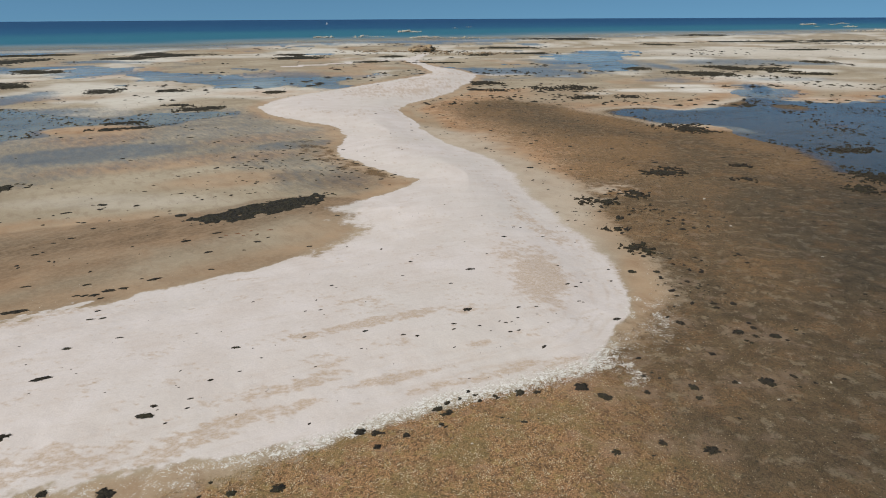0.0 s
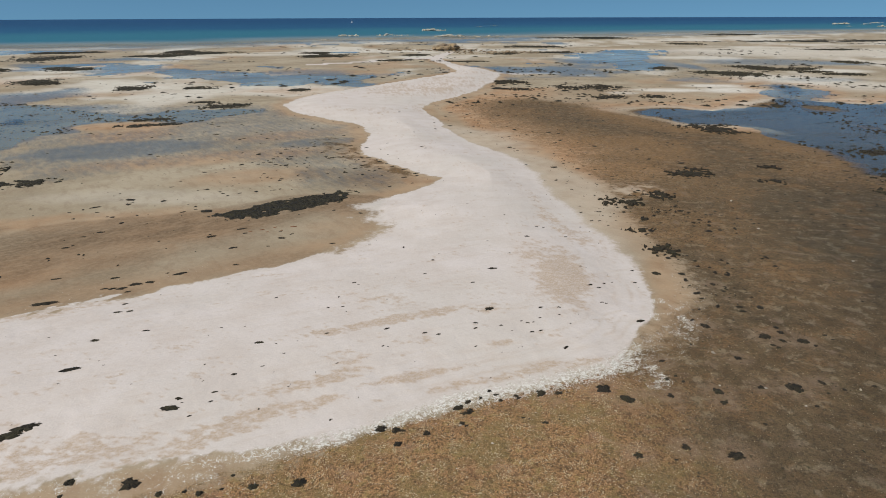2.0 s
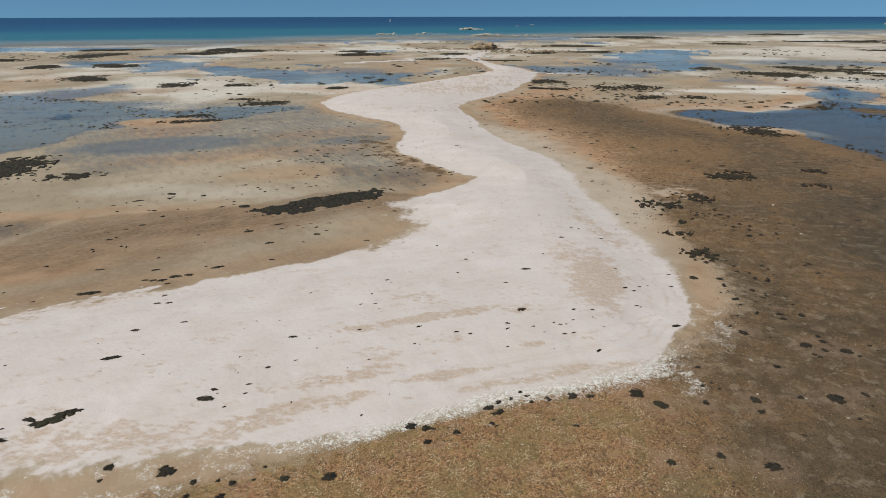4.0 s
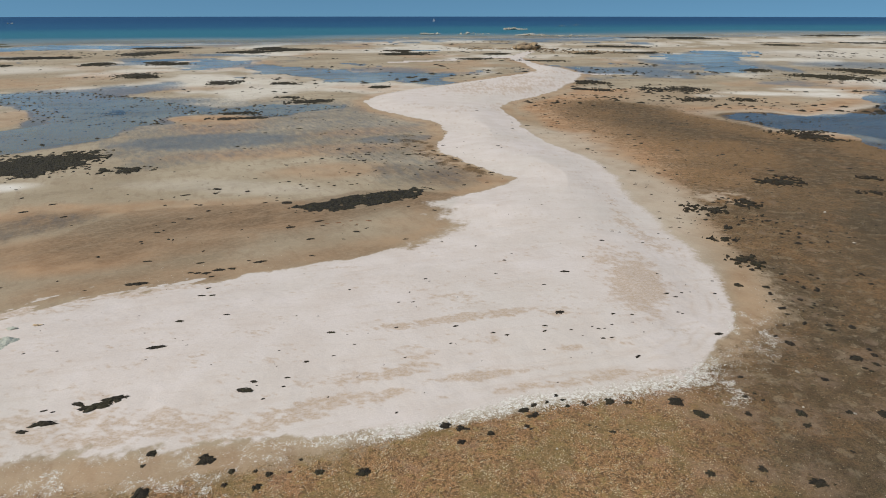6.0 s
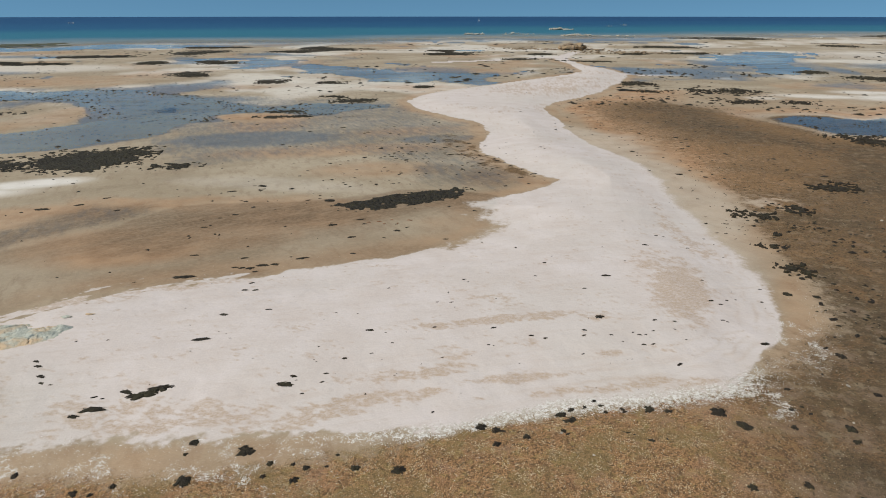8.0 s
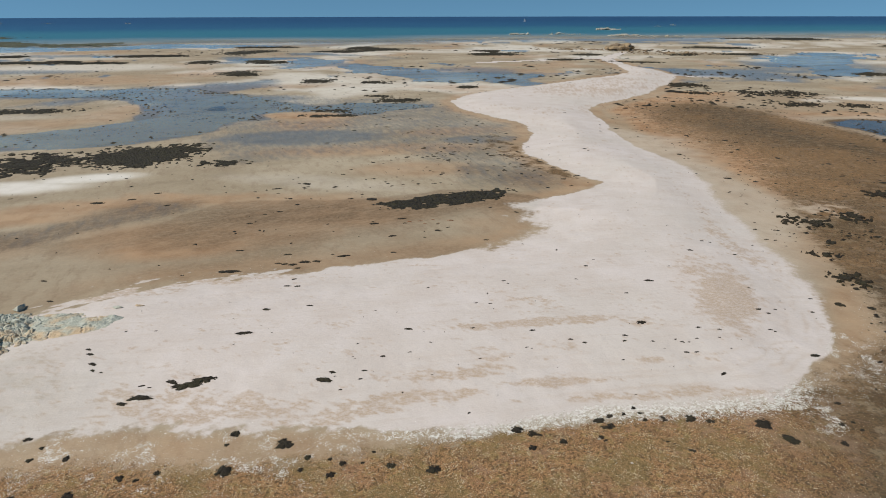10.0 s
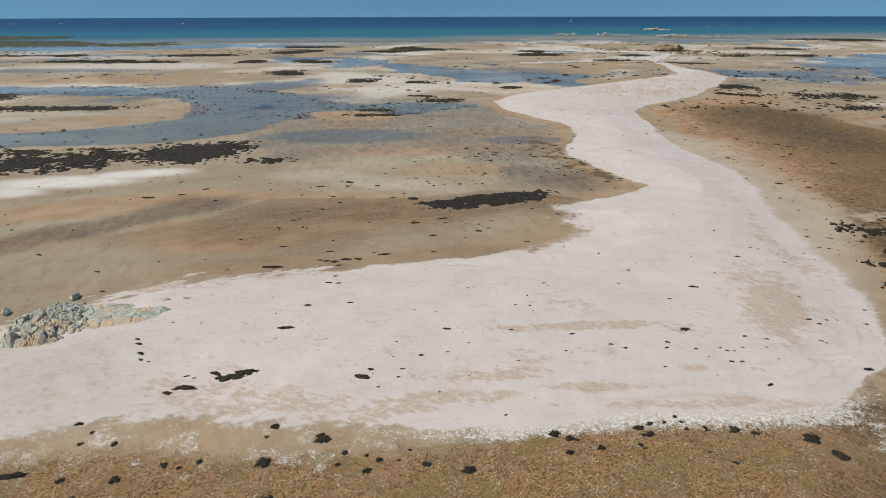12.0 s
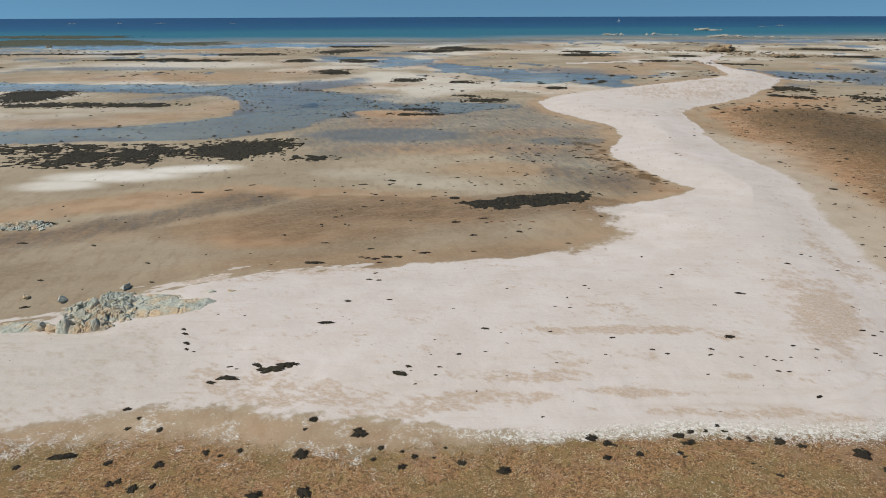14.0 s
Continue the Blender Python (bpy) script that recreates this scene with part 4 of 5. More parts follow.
    damp = ramp(1.15 * spots(x + 0.5 * wave, y + 0.4 * wave, [(a, b, 1.2 * p, 1.5 * q, turn, k) for a, b, p, q, turn, k in TAN_WEST + DAMP_EAST + DAMP_BANK]) + 0.9 * feather, 0.45, 1.15)
    # tide lines follow the sand's edge round the point
    lines = sum(k * np.exp(-((d + back + 0.25 * fbm(x, y, 2.5, 94, 4)) / 0.16) ** 2) for back, k in ((0.9, 0.35), (1.7, 0.5), (2.8, 0.3), (4.3, 0.25)))
    damp = np.maximum(damp, lines * ramp(x, -8, 4) * ramp(-y, -66, -52) * ramp(fbm(s * 0.3, w, 1.2, 96, 4), -0.5, 0.4))
    damp = np.maximum(damp, 0.24 * ramp(0.8 * fbm(s * 0.25, w, 1.6, 93, 5) + 0.4 * feather, 0.65, 1.1) * ramp(-d, 0.5, 2.5))
    turf = np.maximum(turf, ramp(-lagoon, 1, 7))
    return {"dry": dry, "turf": turf, "ochre": ochre, "shell": shell, "film": film, "rust": rust, "mud": mud,
            "pale": pale, "halo": halo, "sodden": sodden, "damp": damp}


def sheet(name, x, y, z, rows, cols, material, attributes):
    """A rows x cols net of quads."""
    me = bpy.data.meshes.new(name)
    n = rows * cols
    me.vertices.add(n)
    me.vertices.foreach_set("co", np.stack([x, y, z], -1).astype(np.float32).ravel())
    i = np.arange(n).reshape(rows, cols)
    quads = np.stack([i[:-1, :-1], i[:-1, 1:], i[1:, 1:], i[1:, :-1]], -1).reshape(-1, 4)
    me.loops.add(quads.size)
    me.loops.foreach_set("vertex_index", quads.ravel().astype(np.int32))
    me.polygons.add(len(quads))
    me.polygons.foreach_set("loop_start", (np.arange(len(quads)) * 4).astype(np.int32))
    me.update(calc_edges=True)
    me.polygons.foreach_set("use_smooth", np.ones(len(quads), bool))
    for key, value in attributes.items():
        me.attributes.new(key, "FLOAT", "POINT").data.foreach_set("value", value.astype(np.float32).ravel())
    me.materials.append(material)
    me.validate()
    return new(name, me)


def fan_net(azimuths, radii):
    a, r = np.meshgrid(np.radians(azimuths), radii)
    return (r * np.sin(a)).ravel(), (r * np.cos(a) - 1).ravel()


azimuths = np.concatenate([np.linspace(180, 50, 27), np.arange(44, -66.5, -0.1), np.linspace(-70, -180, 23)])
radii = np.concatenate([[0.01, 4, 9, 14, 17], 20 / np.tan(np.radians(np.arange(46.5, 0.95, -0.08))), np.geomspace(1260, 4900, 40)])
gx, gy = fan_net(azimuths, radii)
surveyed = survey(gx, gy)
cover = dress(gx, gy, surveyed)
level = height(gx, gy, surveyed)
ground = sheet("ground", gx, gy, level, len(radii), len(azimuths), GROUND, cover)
FIELDS = {"level": level, "spit": surveyed[0], "pool": surveyed[1], "sea": surveyed[2], **cover}


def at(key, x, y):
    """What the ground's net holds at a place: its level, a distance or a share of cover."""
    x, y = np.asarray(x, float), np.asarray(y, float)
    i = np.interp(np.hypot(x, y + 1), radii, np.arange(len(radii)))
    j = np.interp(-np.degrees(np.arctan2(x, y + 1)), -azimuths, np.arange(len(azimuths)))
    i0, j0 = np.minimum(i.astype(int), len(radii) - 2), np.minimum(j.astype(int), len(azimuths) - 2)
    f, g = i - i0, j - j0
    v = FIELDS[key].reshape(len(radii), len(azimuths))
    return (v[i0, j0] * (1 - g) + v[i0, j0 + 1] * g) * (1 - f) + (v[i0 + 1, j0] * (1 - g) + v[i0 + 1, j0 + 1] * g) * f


tagged(ground, "wide tidal flat of beige sand, brown weed turf and a pale sand spit", "ground", kind="structure")


def water_sheet(name, x0, y0, x1, y1, label):
    me = bpy.data.meshes.new(name)
    nx, ny = 12, 12
    px, py = np.meshgrid(np.linspace(x0, x1, nx), np.linspace(y0, y1, ny))
    i = np.arange(nx * ny).reshape(ny, nx)
    me.from_pydata(np.stack([px.ravel(), py.ravel(), np.full(nx * ny, -0.035)], -1).tolist(), [],
                   np.stack([i[:-1, :-1], i[:-1, 1:], i[1:, 1:], i[1:, :-1]], -1).reshape(-1, 4).tolist())
    me.materials.append(POOL)
    ob = tagged(new(name, me), label, "water", kind="structure")
    ob.visible_shadow = False
    return ob


water_sheet("water_lagoon_west", -260, 50, -36, 162, "shallow blue tidal lagoon lying on the flats")
water_sheet("water_lagoon_east", 30, 68, 175, 162, "shallow blue tidal lagoon beside the weed turf")
water_sheet("water_pool_northwest", -440, 280, -331, 338, "far tidal pool below the low-water reef")
water_sheet("water_pools_north", -330, 162.5, 330, 400, "far shallow tidal pools and streams between sand bars")

sea_az, sea_r = np.linspace(80, -110, 260), np.geomspace(300, 4900, 150)
sx, sy = fan_net(sea_az, sea_r)
sea = sheet("water_sea", sx, sy, np.full(sx.shape, -0.2), len(sea_r), len(sea_az), SEA, {"offshore": offshore(sx, sy)})
tagged(sea, "open sea, turquoise near the shore and deep blue beyond", "sea", kind="structure")
sea.visible_shadow = False

# ---- helpers for things ----
def ground_z(x, y):
    return float(at("level", x, y))


def part(name, bm, material, parent=None, label=""):
    """Links a bmesh as one mesh object, under its thing if there is one."""
    me = bpy.data.meshes.new(name)
    bm.to_mesh(me)
    bm.free()
    me.materials.append(material)
    ob = new(name, me)
    if parent:
        ob.parent = parent
    return tagged(ob, label)


def mesh_of(name, verts, faces, material, smooth=True):
    me = bpy.data.meshes.new(name)
    me.from_pydata(verts, [], faces)
    me.materials.append(material)
    if smooth:
        me.polygons.foreach_set("use_smooth", [True] * len(me.polygons))
    return me


# ---- seaweed ----
def mound_mesh(rng, lobes):
    """A ragged heap of weed, 1 m across."""
    bm = bmesh.new()
    n, rings = 28, 3
    phase = [rng.uniform(0, 6.28) for _ in range(4)]
    edge = [0.43 + 0.09 * math.sin(lobes * a + phase[0]) + 0.06 * math.sin((lobes + 3) * a + phase[1]) + 0.035 * math.sin((2 * lobes + 5) * a + phase[2]) + rng.uniform(-0.045, 0.03)
            for a in (k * 6.2832 / n for k in range(n))]
    top = bm.verts.new((0, 0, 0.15))
    before = None
    for ring in range(1, rings + 1):
        f = ring / rings
        row = []
        for k in range(n):
            a = k * 6.2832 / n
            r = edge[k] * f * rng.uniform(0.9, 1.1)
            lift = (0.16 * (1 - f ** 1.6) + rng.uniform(0, 0.07) * (ring < rings)) if ring < rings else -0.03
            row.append(bm.verts.new((r * math.cos(a), r * math.sin(a), lift)))
        for k in range(n):
            j = (k + 1) % n
            if before is None:
                bm.faces.new((top, row[k], row[j]))
            else:
                bm.faces.new((before[k], row[k], row[j], before[j]))
        before = row
    return bm


def frond_mesh(rng, count):
    """Straps of weed that trail out of the heap over the sand."""
    bm = bmesh.new()
    for _ in range(count):
        a, w = rng.uniform(0, 6.2832), rng.uniform(0.025, 0.06)
        x, y = 0.3 * math.cos(a), 0.3 * math.sin(a)
        reach, bend = rng.uniform(0.08, 0.2), rng.uniform(-2.2, 2.2)
        left, right = [], []
        for k in range(4):
            f = k / 3
            ca, sa = math.cos(a), math.sin(a)
            ww = w * (1 - 0.7 * f)
            z = 0.1 * (1 - f) + 0.012 + rng.uniform(0, 0.02)
            left.append(bm.verts.new((x - sa * ww, y + ca * ww, z)))
            right.append(bm.verts.new((x + sa * ww, y - ca * ww, z + 0.02)))
            x, y, a = x + ca * reach / 3, y + sa * reach / 3, a + bend / 3
        for k in range(3):
            bm.faces.new((left[k], right[k], right[k + 1], left[k + 1]))
    return bm


def bm_mesh(name, bm, material, smooth=True):
    me = bpy.data.meshes.new(name)
    bm.to_mesh(me)
    bm.free()
    me.materials.append(material)
    me.polygons.foreach_set("use_smooth", [smooth] * len(me.polygons))
    return me


weed_rng = random.Random(5)
MOUNDS = [bm_mesh("seaweed_heap", mound_mesh(weed_rng, 2 + k % 4), WEED, False) for k in range(10)]
FRONDS = [bm_mesh("fronds", frond_mesh(weed_rng, 11 + 2 * (k % 4)), WEED) for k in range(10)]


def seaweed_clump(x, y, width, rng, label, group, long=0.0, swell=1.0):
    k = rng.randrange(len(MOUNDS))
    ob = new("seaweed_clump", MOUNDS[k])
    tall = min(0.75, 0.25 + 0.16 / max(width, 0.2)) * swell
    aspect = long or (rng.uniform(0.36, 0.62) if swell == 1.0 else rng.uniform(0.55, 0.85) * swell ** 0.5)
    turn = 22 + rng.uniform(-12, 12) if aspect < 0.4 else rng.uniform(-8, 48) if aspect < 0.65 else rng.uniform(0, 360)
    ob.matrix_world = pose(x, y, ground_z(x, y) - 0.012, 0, 0, turn) @ Matrix.Diagonal((width * 1.12, width * 1.12 * aspect, width * tall, 1))
    tagged(ob, label, "seaweed", group)
    fr = new("fronds", FRONDS[rng.randrange(len(FRONDS))])
    fr.parent = ob
    return ob


for rows, words, group in (
        (SPIT_WEST, "small dark heap of dried seaweed on pale dry sand", "seaweed on the spit"),
        (SPIT_MIDDLE, "small dark heap of dried seaweed on pale dry sand", "seaweed on the spit"),
        (SPIT_EAST, "small dark scrap of dried seaweed on pale dry sand", "seaweed on the spit"),
        (SPIT_NORTH, "dark wet seaweed washed up at the sand's edge", "seaweed on the spit"),
        (FLAT_WEST, "dark seaweed clump lying on damp beige flat", "seaweed on the western flat"),
        (FLAT_NORTHWEST, "dark seaweed clump lying on damp brown flat", "seaweed on the western flat"),
        (TURF_EAST, "black seaweed clump growing on brown weed turf", "seaweed on the turf"),
        (TURF_SOUTH, "black seaweed clump among broken shell and turf", "seaweed on the turf"),
        (TURF_SOUTHWEST, "black seaweed clump among broken shell and turf", "seaweed on the turf"),
        (WRACK_LINE, "dark ragged seaweed strewn along the wrack line", "seaweed along the wrack line")):
    for x, y, w in rows:
        seaweed_clump(x, y, w, weed_rng, words, group, 0.36 if w > 1.1 else 0.0, 1.45 if "turf" in group else 1.0)


for x, y, w in ((-21.2, 58.5, 0.5), (-20.2, 59, 0.6), (-19.1, 59.8, 0.45), (-17.3, 60.1, 0.7), (-19.5, 58.4, 0.4), (-18.2, 58.9, 0.35)):
    red = seaweed_clump(x, y, w, weed_rng, "thin reddish seaweed scrap on damp beige sand", "red seaweed scraps")
    for ob in (red, *red.children):
        ob.data = ob.data.copy()
        ob.data.materials[0] = RED_WEED


def patches(faces):
    """Numbers the connected patches of a net of quads, the largest first."""
    left = set(zip(*np.nonzero(faces)))
    found = []
    while left:
        todo, patch = [left.pop()], []
        while todo:
            i, j = todo.pop()
            patch.append((i, j))
            for a in (i - 1, i, i + 1):
                for b in (j - 1, j, j + 1):
                    if (a, b) in left:
                        left.remove((a, b))
                        todo.append((a, b))
        found.append(sorted(patch))
    return sorted(found, key=lambda patch: (-len(patch), patch[0]))


def seaweed_mat(x, y, long, deep, turn, rng, material, label, gaps=0.0, thick=0.16, broken=0.5, sea_bed=-9.0):
    """A broken carpet of weed with a ragged outline and holes."""
    seed = rng.randrange(1000)
    cell = max(0.075, long / 80, deep / 60)
    nu, nv = int(2.5 * long / cell) + 2, int(2.7 * deep / cell) + 2
    u, v = np.meshgrid((np.arange(nu) - nu / 2) * cell, (np.arange(nv) - nv / 2) * cell)
    c, s = math.cos(radians(turn)), math.sin(radians(turn))
    wx, wy = x + u * c - v * s, y + u * s + v * c
    q = np.sqrt((u / long) ** 2 + (v / deep) ** 2)
    size = max(0.5, deep * 0.55)
    cover = 1.0 - q - gaps + fbm(wx, wy, size * 1.6, seed, 5) * 0.55 + fbm(wx, wy, max(0.7 if broken < 1 else 0.42, cell * 4), seed + 7, 3) * broken
    rough = fbm(wx, wy, max(0.3, cell * 2.5), seed + 3, 3)
    lift = thick * (np.clip(cover * 2.2, -0.3, 1) * (0.75 + 0.5 * rough))
    keep = cover > 0
    faces = keep[:-1, :-1] & keep[:-1, 1:] & keep[1:, 1:] & keep[1:, :-1]
    i = np.arange(nu * nv).reshape(nv, nu)
    every = np.stack([i[:-1, :-1], i[:-1, 1:], i[1:, 1:], i[1:, :-1]], -1)
    base = max(ground_z(x, y), sea_bed)
    ob = None
    for patch in patches(faces)[:22]:
        if len(patch) < 4:
            break
        quads = every[tuple(np.array(patch).T)]
        used, inverse = np.unique(quads, return_inverse=True)
        # the rim dips into the sand
        count = np.bincount(inverse.ravel(), minlength=len(used))
        jx = (lattice(used, used * 0 + 3, seed) - 0.5) * cell * 0.7
        jy = (lattice(used, used * 0 + 5, seed) - 0.5) * cell * 0.7
        px, py = wx.ravel()[used] + jx - x, wy.ravel()[used] + jy - y
        bed = np.maximum(at("level", px + x, py + y), sea_bed)
        pz = np.where(count < 4, bed - 0.02, bed + lift.ravel()[used]) - base
        name = "seaweed_patch" if ob else "seaweed_mat"
        piece = new(name, mesh_of(name, np.stack([px, py, pz], -1).tolist(), inverse.reshape(-1, 4).tolist(), material, False))
        if ob:
            piece.parent = ob
        else:
            ob = piece
    if ob is None:
        return None
    ob.location = (x, y, base)
    return tagged(ob, label, "seaweed", "seaweed mats")


mat_rng = random.Random(11)
for k, (x, y, a, b, turn) in enumerate(MATS_WEST):
    seaweed_mat(x, y, a, b, turn, mat_rng, MAT_WEED, "broad dark olive seaweed mat on damp sand" if k == 0 else "broken dark seaweed mat beside the lagoon",
                -0.3 if k == 0 else -0.14 if k in (1, 2, 3, 4, 6, 7, 8, 9, 20, 21) else -0.05, 0.13, 0.34 if k == 0 else 0.85)
for k, (x, y, a, b, turn) in enumerate(MATS_NORTH):
    reef = k >= len(MATS_NORTH) - 3
    seaweed_mat(x, y, a, b, turn, mat_rng, REEF_WEED if reef else MAT_WEED,
                "low green weed-covered reef at low water" if reef else "far dark strip of seaweed on pale sand", -0.25 if reef else 0.0, 0.45 if reef else 0.3, 0.4, -0.15)
for x, y, a, b, turn in MATS_EAST:
    seaweed_mat(x, y, a, b, turn, mat_rng, WEED, "patchy black seaweed mat on brown turf", 0.15, 0.2, 1.25)
for x, y, a, b, turn in MATS_FAR_EAST + MATS_FAR:
    seaweed_mat(x, y, a, b, turn, mat_rng, MAT_WEED, "far dark strip of seaweed on pale sand", 0.1, 0.25, 0.8)


def scatter(name, count, box, chance, sizes, material, label, category, seed, flat=0.35):
    """Many small flakes in one mesh, thicker where chance is high."""
    rng = np.random.default_rng(seed)
    x, y = rng.uniform(box[0], box[2], count), rng.uniform(box[1], box[3], count)
    keep = rng.random(count) < chance(x, y)
    x, y = x[keep], y[keep]
    n = len(x)
    z = at("level", x, y)
    size = np.exp(rng.uniform(math.log(sizes[0]), math.log(sizes[1]), n))
    turn = rng.uniform(0, 6.2832, n)
    verts, corners = [], 6
    aspect = rng.uniform(0.35, 0.9, n)
    for k in range(corners):
        a = k * 6.2832 / corners
        r = size * 0.5 * rng.uniform(0.6, 1.25, n)
        u, v = r * math.cos(a), r * math.sin(a) * aspect
        verts.append(np.stack([x + u * np.cos(turn) - v * np.sin(turn), y + u * np.sin(turn) + v * np.cos(turn), z - 0.006 + size * 0.06 * rng.random(n)], -1))
    verts.append(np.stack([x, y, z + size * flat], -1))
    v = np.stack(verts, 1)
    base = np.arange(n)[:, None, None] * (corners + 1)
    tri = np.array([(k, (k + 1) % corners, corners) for k in range(corners)])[None]
    me = mesh_of(name, v.reshape(-1, 3).tolist(), (base + tri).reshape(-1, 3).tolist(), material, False)
    return tagged(new(name, me), label, category, kind="stuff")


def on_flats(x, y):
    d = at("spit", x, y)
    cl = ramp(fbm(x, y, 16, 71, 4), -0.1, 0.7)
    return np.where(d > 0.5, 0.15 + 0.85 * cl, 0.04) * np.where(at("sea", x, y) < -20, 1, 0)


def in_cove(x, y):
    return np.exp(-(((x + 22) / 13) ** 2 + ((y - 92) / 17) ** 2)) * np.where(at("spit", x, y) > 0.3, 1, 0) * (0.3 + ramp(fbm(x, y, 6, 72), -0.2, 0.5))


def on_bank(x, y):
    return np.exp(-(((x - 20.5) / 4.5) ** 2 + ((y - 60) / 13) ** 2)) * np.where(at("spit", x, y) > 2, 1, 0) * ramp(fbm(x, y, 3, 73), -0.1, 0.5)


def on_turf(x, y):
    return np.where(at("spit", x, y) > 1.5, 1, 0) * ramp(fbm(x, y, 5, 74), 0.0, 0.8)


scatter("seaweed_scraps", 9000, (-230, 60, 120, 260), lambda x, y: on_flats(x, y) * 0.55, (0.25, 1.2), WEED, "countless dark scraps of seaweed strewn over the flats", "seaweed", 1, 0.1)
scatter("seaweed_scraps", 9000, (-360, 160, 420, 520), lambda x, y: ramp(fbm(x, y, 40, 77, 5), 0.15, 0.75) * np.where((at("sea", x, y) < -15) & (at("spit", x, y) > 1), 0.8, 0), (0.8, 4.0), WEED, "far dark bands of seaweed on pale sand", "seaweed", 9, 0.12)
scatter("seaweed_scraps", 16000, (-5, 150, 330, 470), lambda x, y: ramp(fbm(x * 0.35, y, 13, 79, 5), 0.12, 0.6) * np.where((at("sea", x, y) < -15) & (at("spit", x, y) > 1.5) & (at("pool", x, y) < 0.6), 0.8, 0) * (1 - 0.9 * ramp(y - 0.2 * x, 215, 270)), (0.5, 2.6), WEED, "far broken bands of dark weed and low stones", "seaweed", 15, 0.14)
scatter("seaweed_scraps", 9000, (-330, 160, -5, 450), lambda x, y: ramp(fbm(x * 0.9 + y * 0.4, y * 0.9 - x * 0.4, 12, 80, 5), 0.3, 0.8) * np.where((at("sea", x, y) < -15) & (at("spit", x, y) > 1.5), 0.7, 0), (0.4, 2.2), WEED, "far broken bands of dark weed on pale sand", "seaweed", 16, 0.14)
scatter("seaweed_scraps", 1500, (-75, 36, 0, 80), lambda x, y: on_flats(x, y) * 0.22, (0.12, 0.5), WEED, "dark scraps of seaweed on the western flat", "seaweed", 2, 0.2)
scatter("seaweed_scraps", 2200, (-50, 60, 5, 135), in_cove, (0.2, 0.85), WEED, "dark seaweed scraps crowded in the wet cove", "seaweed", 3, 0.1)
scatter("seaweed_scraps", 7000, (8, 30, 34, 95), on_bank, (0.15, 0.8), WEED, "dark seaweed scraps along the spit's bank", "seaweed", 4, 0.2)
scatter("seaweed_scraps", 7000, (-8, 60, 75, 178), lambda x, y: np.where((at("spit", x, y) > 2) & (distance_to(x, y, TURF) < 2), 0.35 + 0.65 * ramp(fbm(x, y, 8, 78), -0.1, 0.6), 0) * 0.7, (0.14, 0.6), WEED, "small dark tufts dotted over the rust-brown flat", "seaweed", 10, 0.12)
scatter("seaweed_scraps", 11000, (-245, 60, -40, 175), lambda x, y: ramp(at("pool", x, y), 0.05, 0.4) * (0.25 + 0.7 * ramp(y + 0.42 * x, 65, 85)), (0.3, 1.3), WEED, "dark weed scraps lying in the shallow lagoon", "seaweed", 12, 0.2)
scatter("seaweed_scraps", 12000, (30, 60, 165, 178), lambda x, y: ramp(at("pool", x, y), 0.02, 0.3) * ramp(fbm(x * 0.6, y, 9, 81, 5), -0.3, 0.6), (0.25, 1.3), WEED, "dark weed scraps lying in the shallow lagoon", "seaweed", 13, 0.2)
scatter("turf_tufts", 26000, (10, 18, 62, 95), lambda x, y: at("turf", x, y) * np.where(at("spit", x, y) > 1.5, 1, 0) * (0.15 + 0.6 * ramp(fbm(x, y, 2.2, 85, 5), -0.4, 0.6)), (0.05, 0.2), TUFT, "countless small tufts of dark brown weed turf", "turf", 17, 0.3)
scatter("seaweed_scraps", 2600, (-45, 12, 60, 120), lambda x, y: on_turf(x, y) * 0.5, (0.08, 0.34), WEED, "small dark tufts scattered over brown turf", "seaweed", 5, 0.25)
scatter("seaweed_scraps", 500, (-45, 14, 18, 110), lambda x, y: np.where(at("spit", x, y) < -0.5, 0.5, 0), (0.06, 0.16), WEED, "tiny dark crumbs of dry weed on sand", "seaweed", 6, 0.2)


def shelly(x, y):
    turf = at("ochre", x, y) ** 2 * at("turf", x, y) * (1 - at("dry", x, y))
    return np.clip(at("shell", x, y) ** 1.3 * 0.9 + turf * 0.09 * ramp(fbm(x, y, 1.5, 75), -0.4, 0.6), 0, 1)


scatter("shell_drift", 150000, (-46, 12, 24, 56), shelly, (0.028, 0.085), SHELL, "white drift of broken shell and oyster spat", "shells", 7, 0.22)


def crumbs_material():
    m = Nodes("turf_crumbs")
    isle = m.t.nodes.new("ShaderNodeNewGeometry").outputs["Random Per Island"]
    col = m.mix(m.step(isle, 0.2, 0.8), (0.075, 0.044, 0.02), (0.35, 0.21, 0.09))
    return m.set(Base_Color=m.mix(m.step(isle, 0.72, 0.8), col, (0.58, 0.5, 0.36)), Roughness=0.8)


def turfy(x, y):
    return at("ochre", x, y) ** 2 * at("turf", x, y) * (1 - at("dry", x, y)) * (0.15 + 0.6 * ramp(fbm(x, y, 1.4, 86, 5), -0.4, 0.6))


scatter("turf_crumbs", 150000, (-46, 8, 30, 46), turfy, (0.022, 0.06), crumbs_material(),
        "countless brown and ochre crumbs of weed and mussel spat", "turf", 8, 0.3)


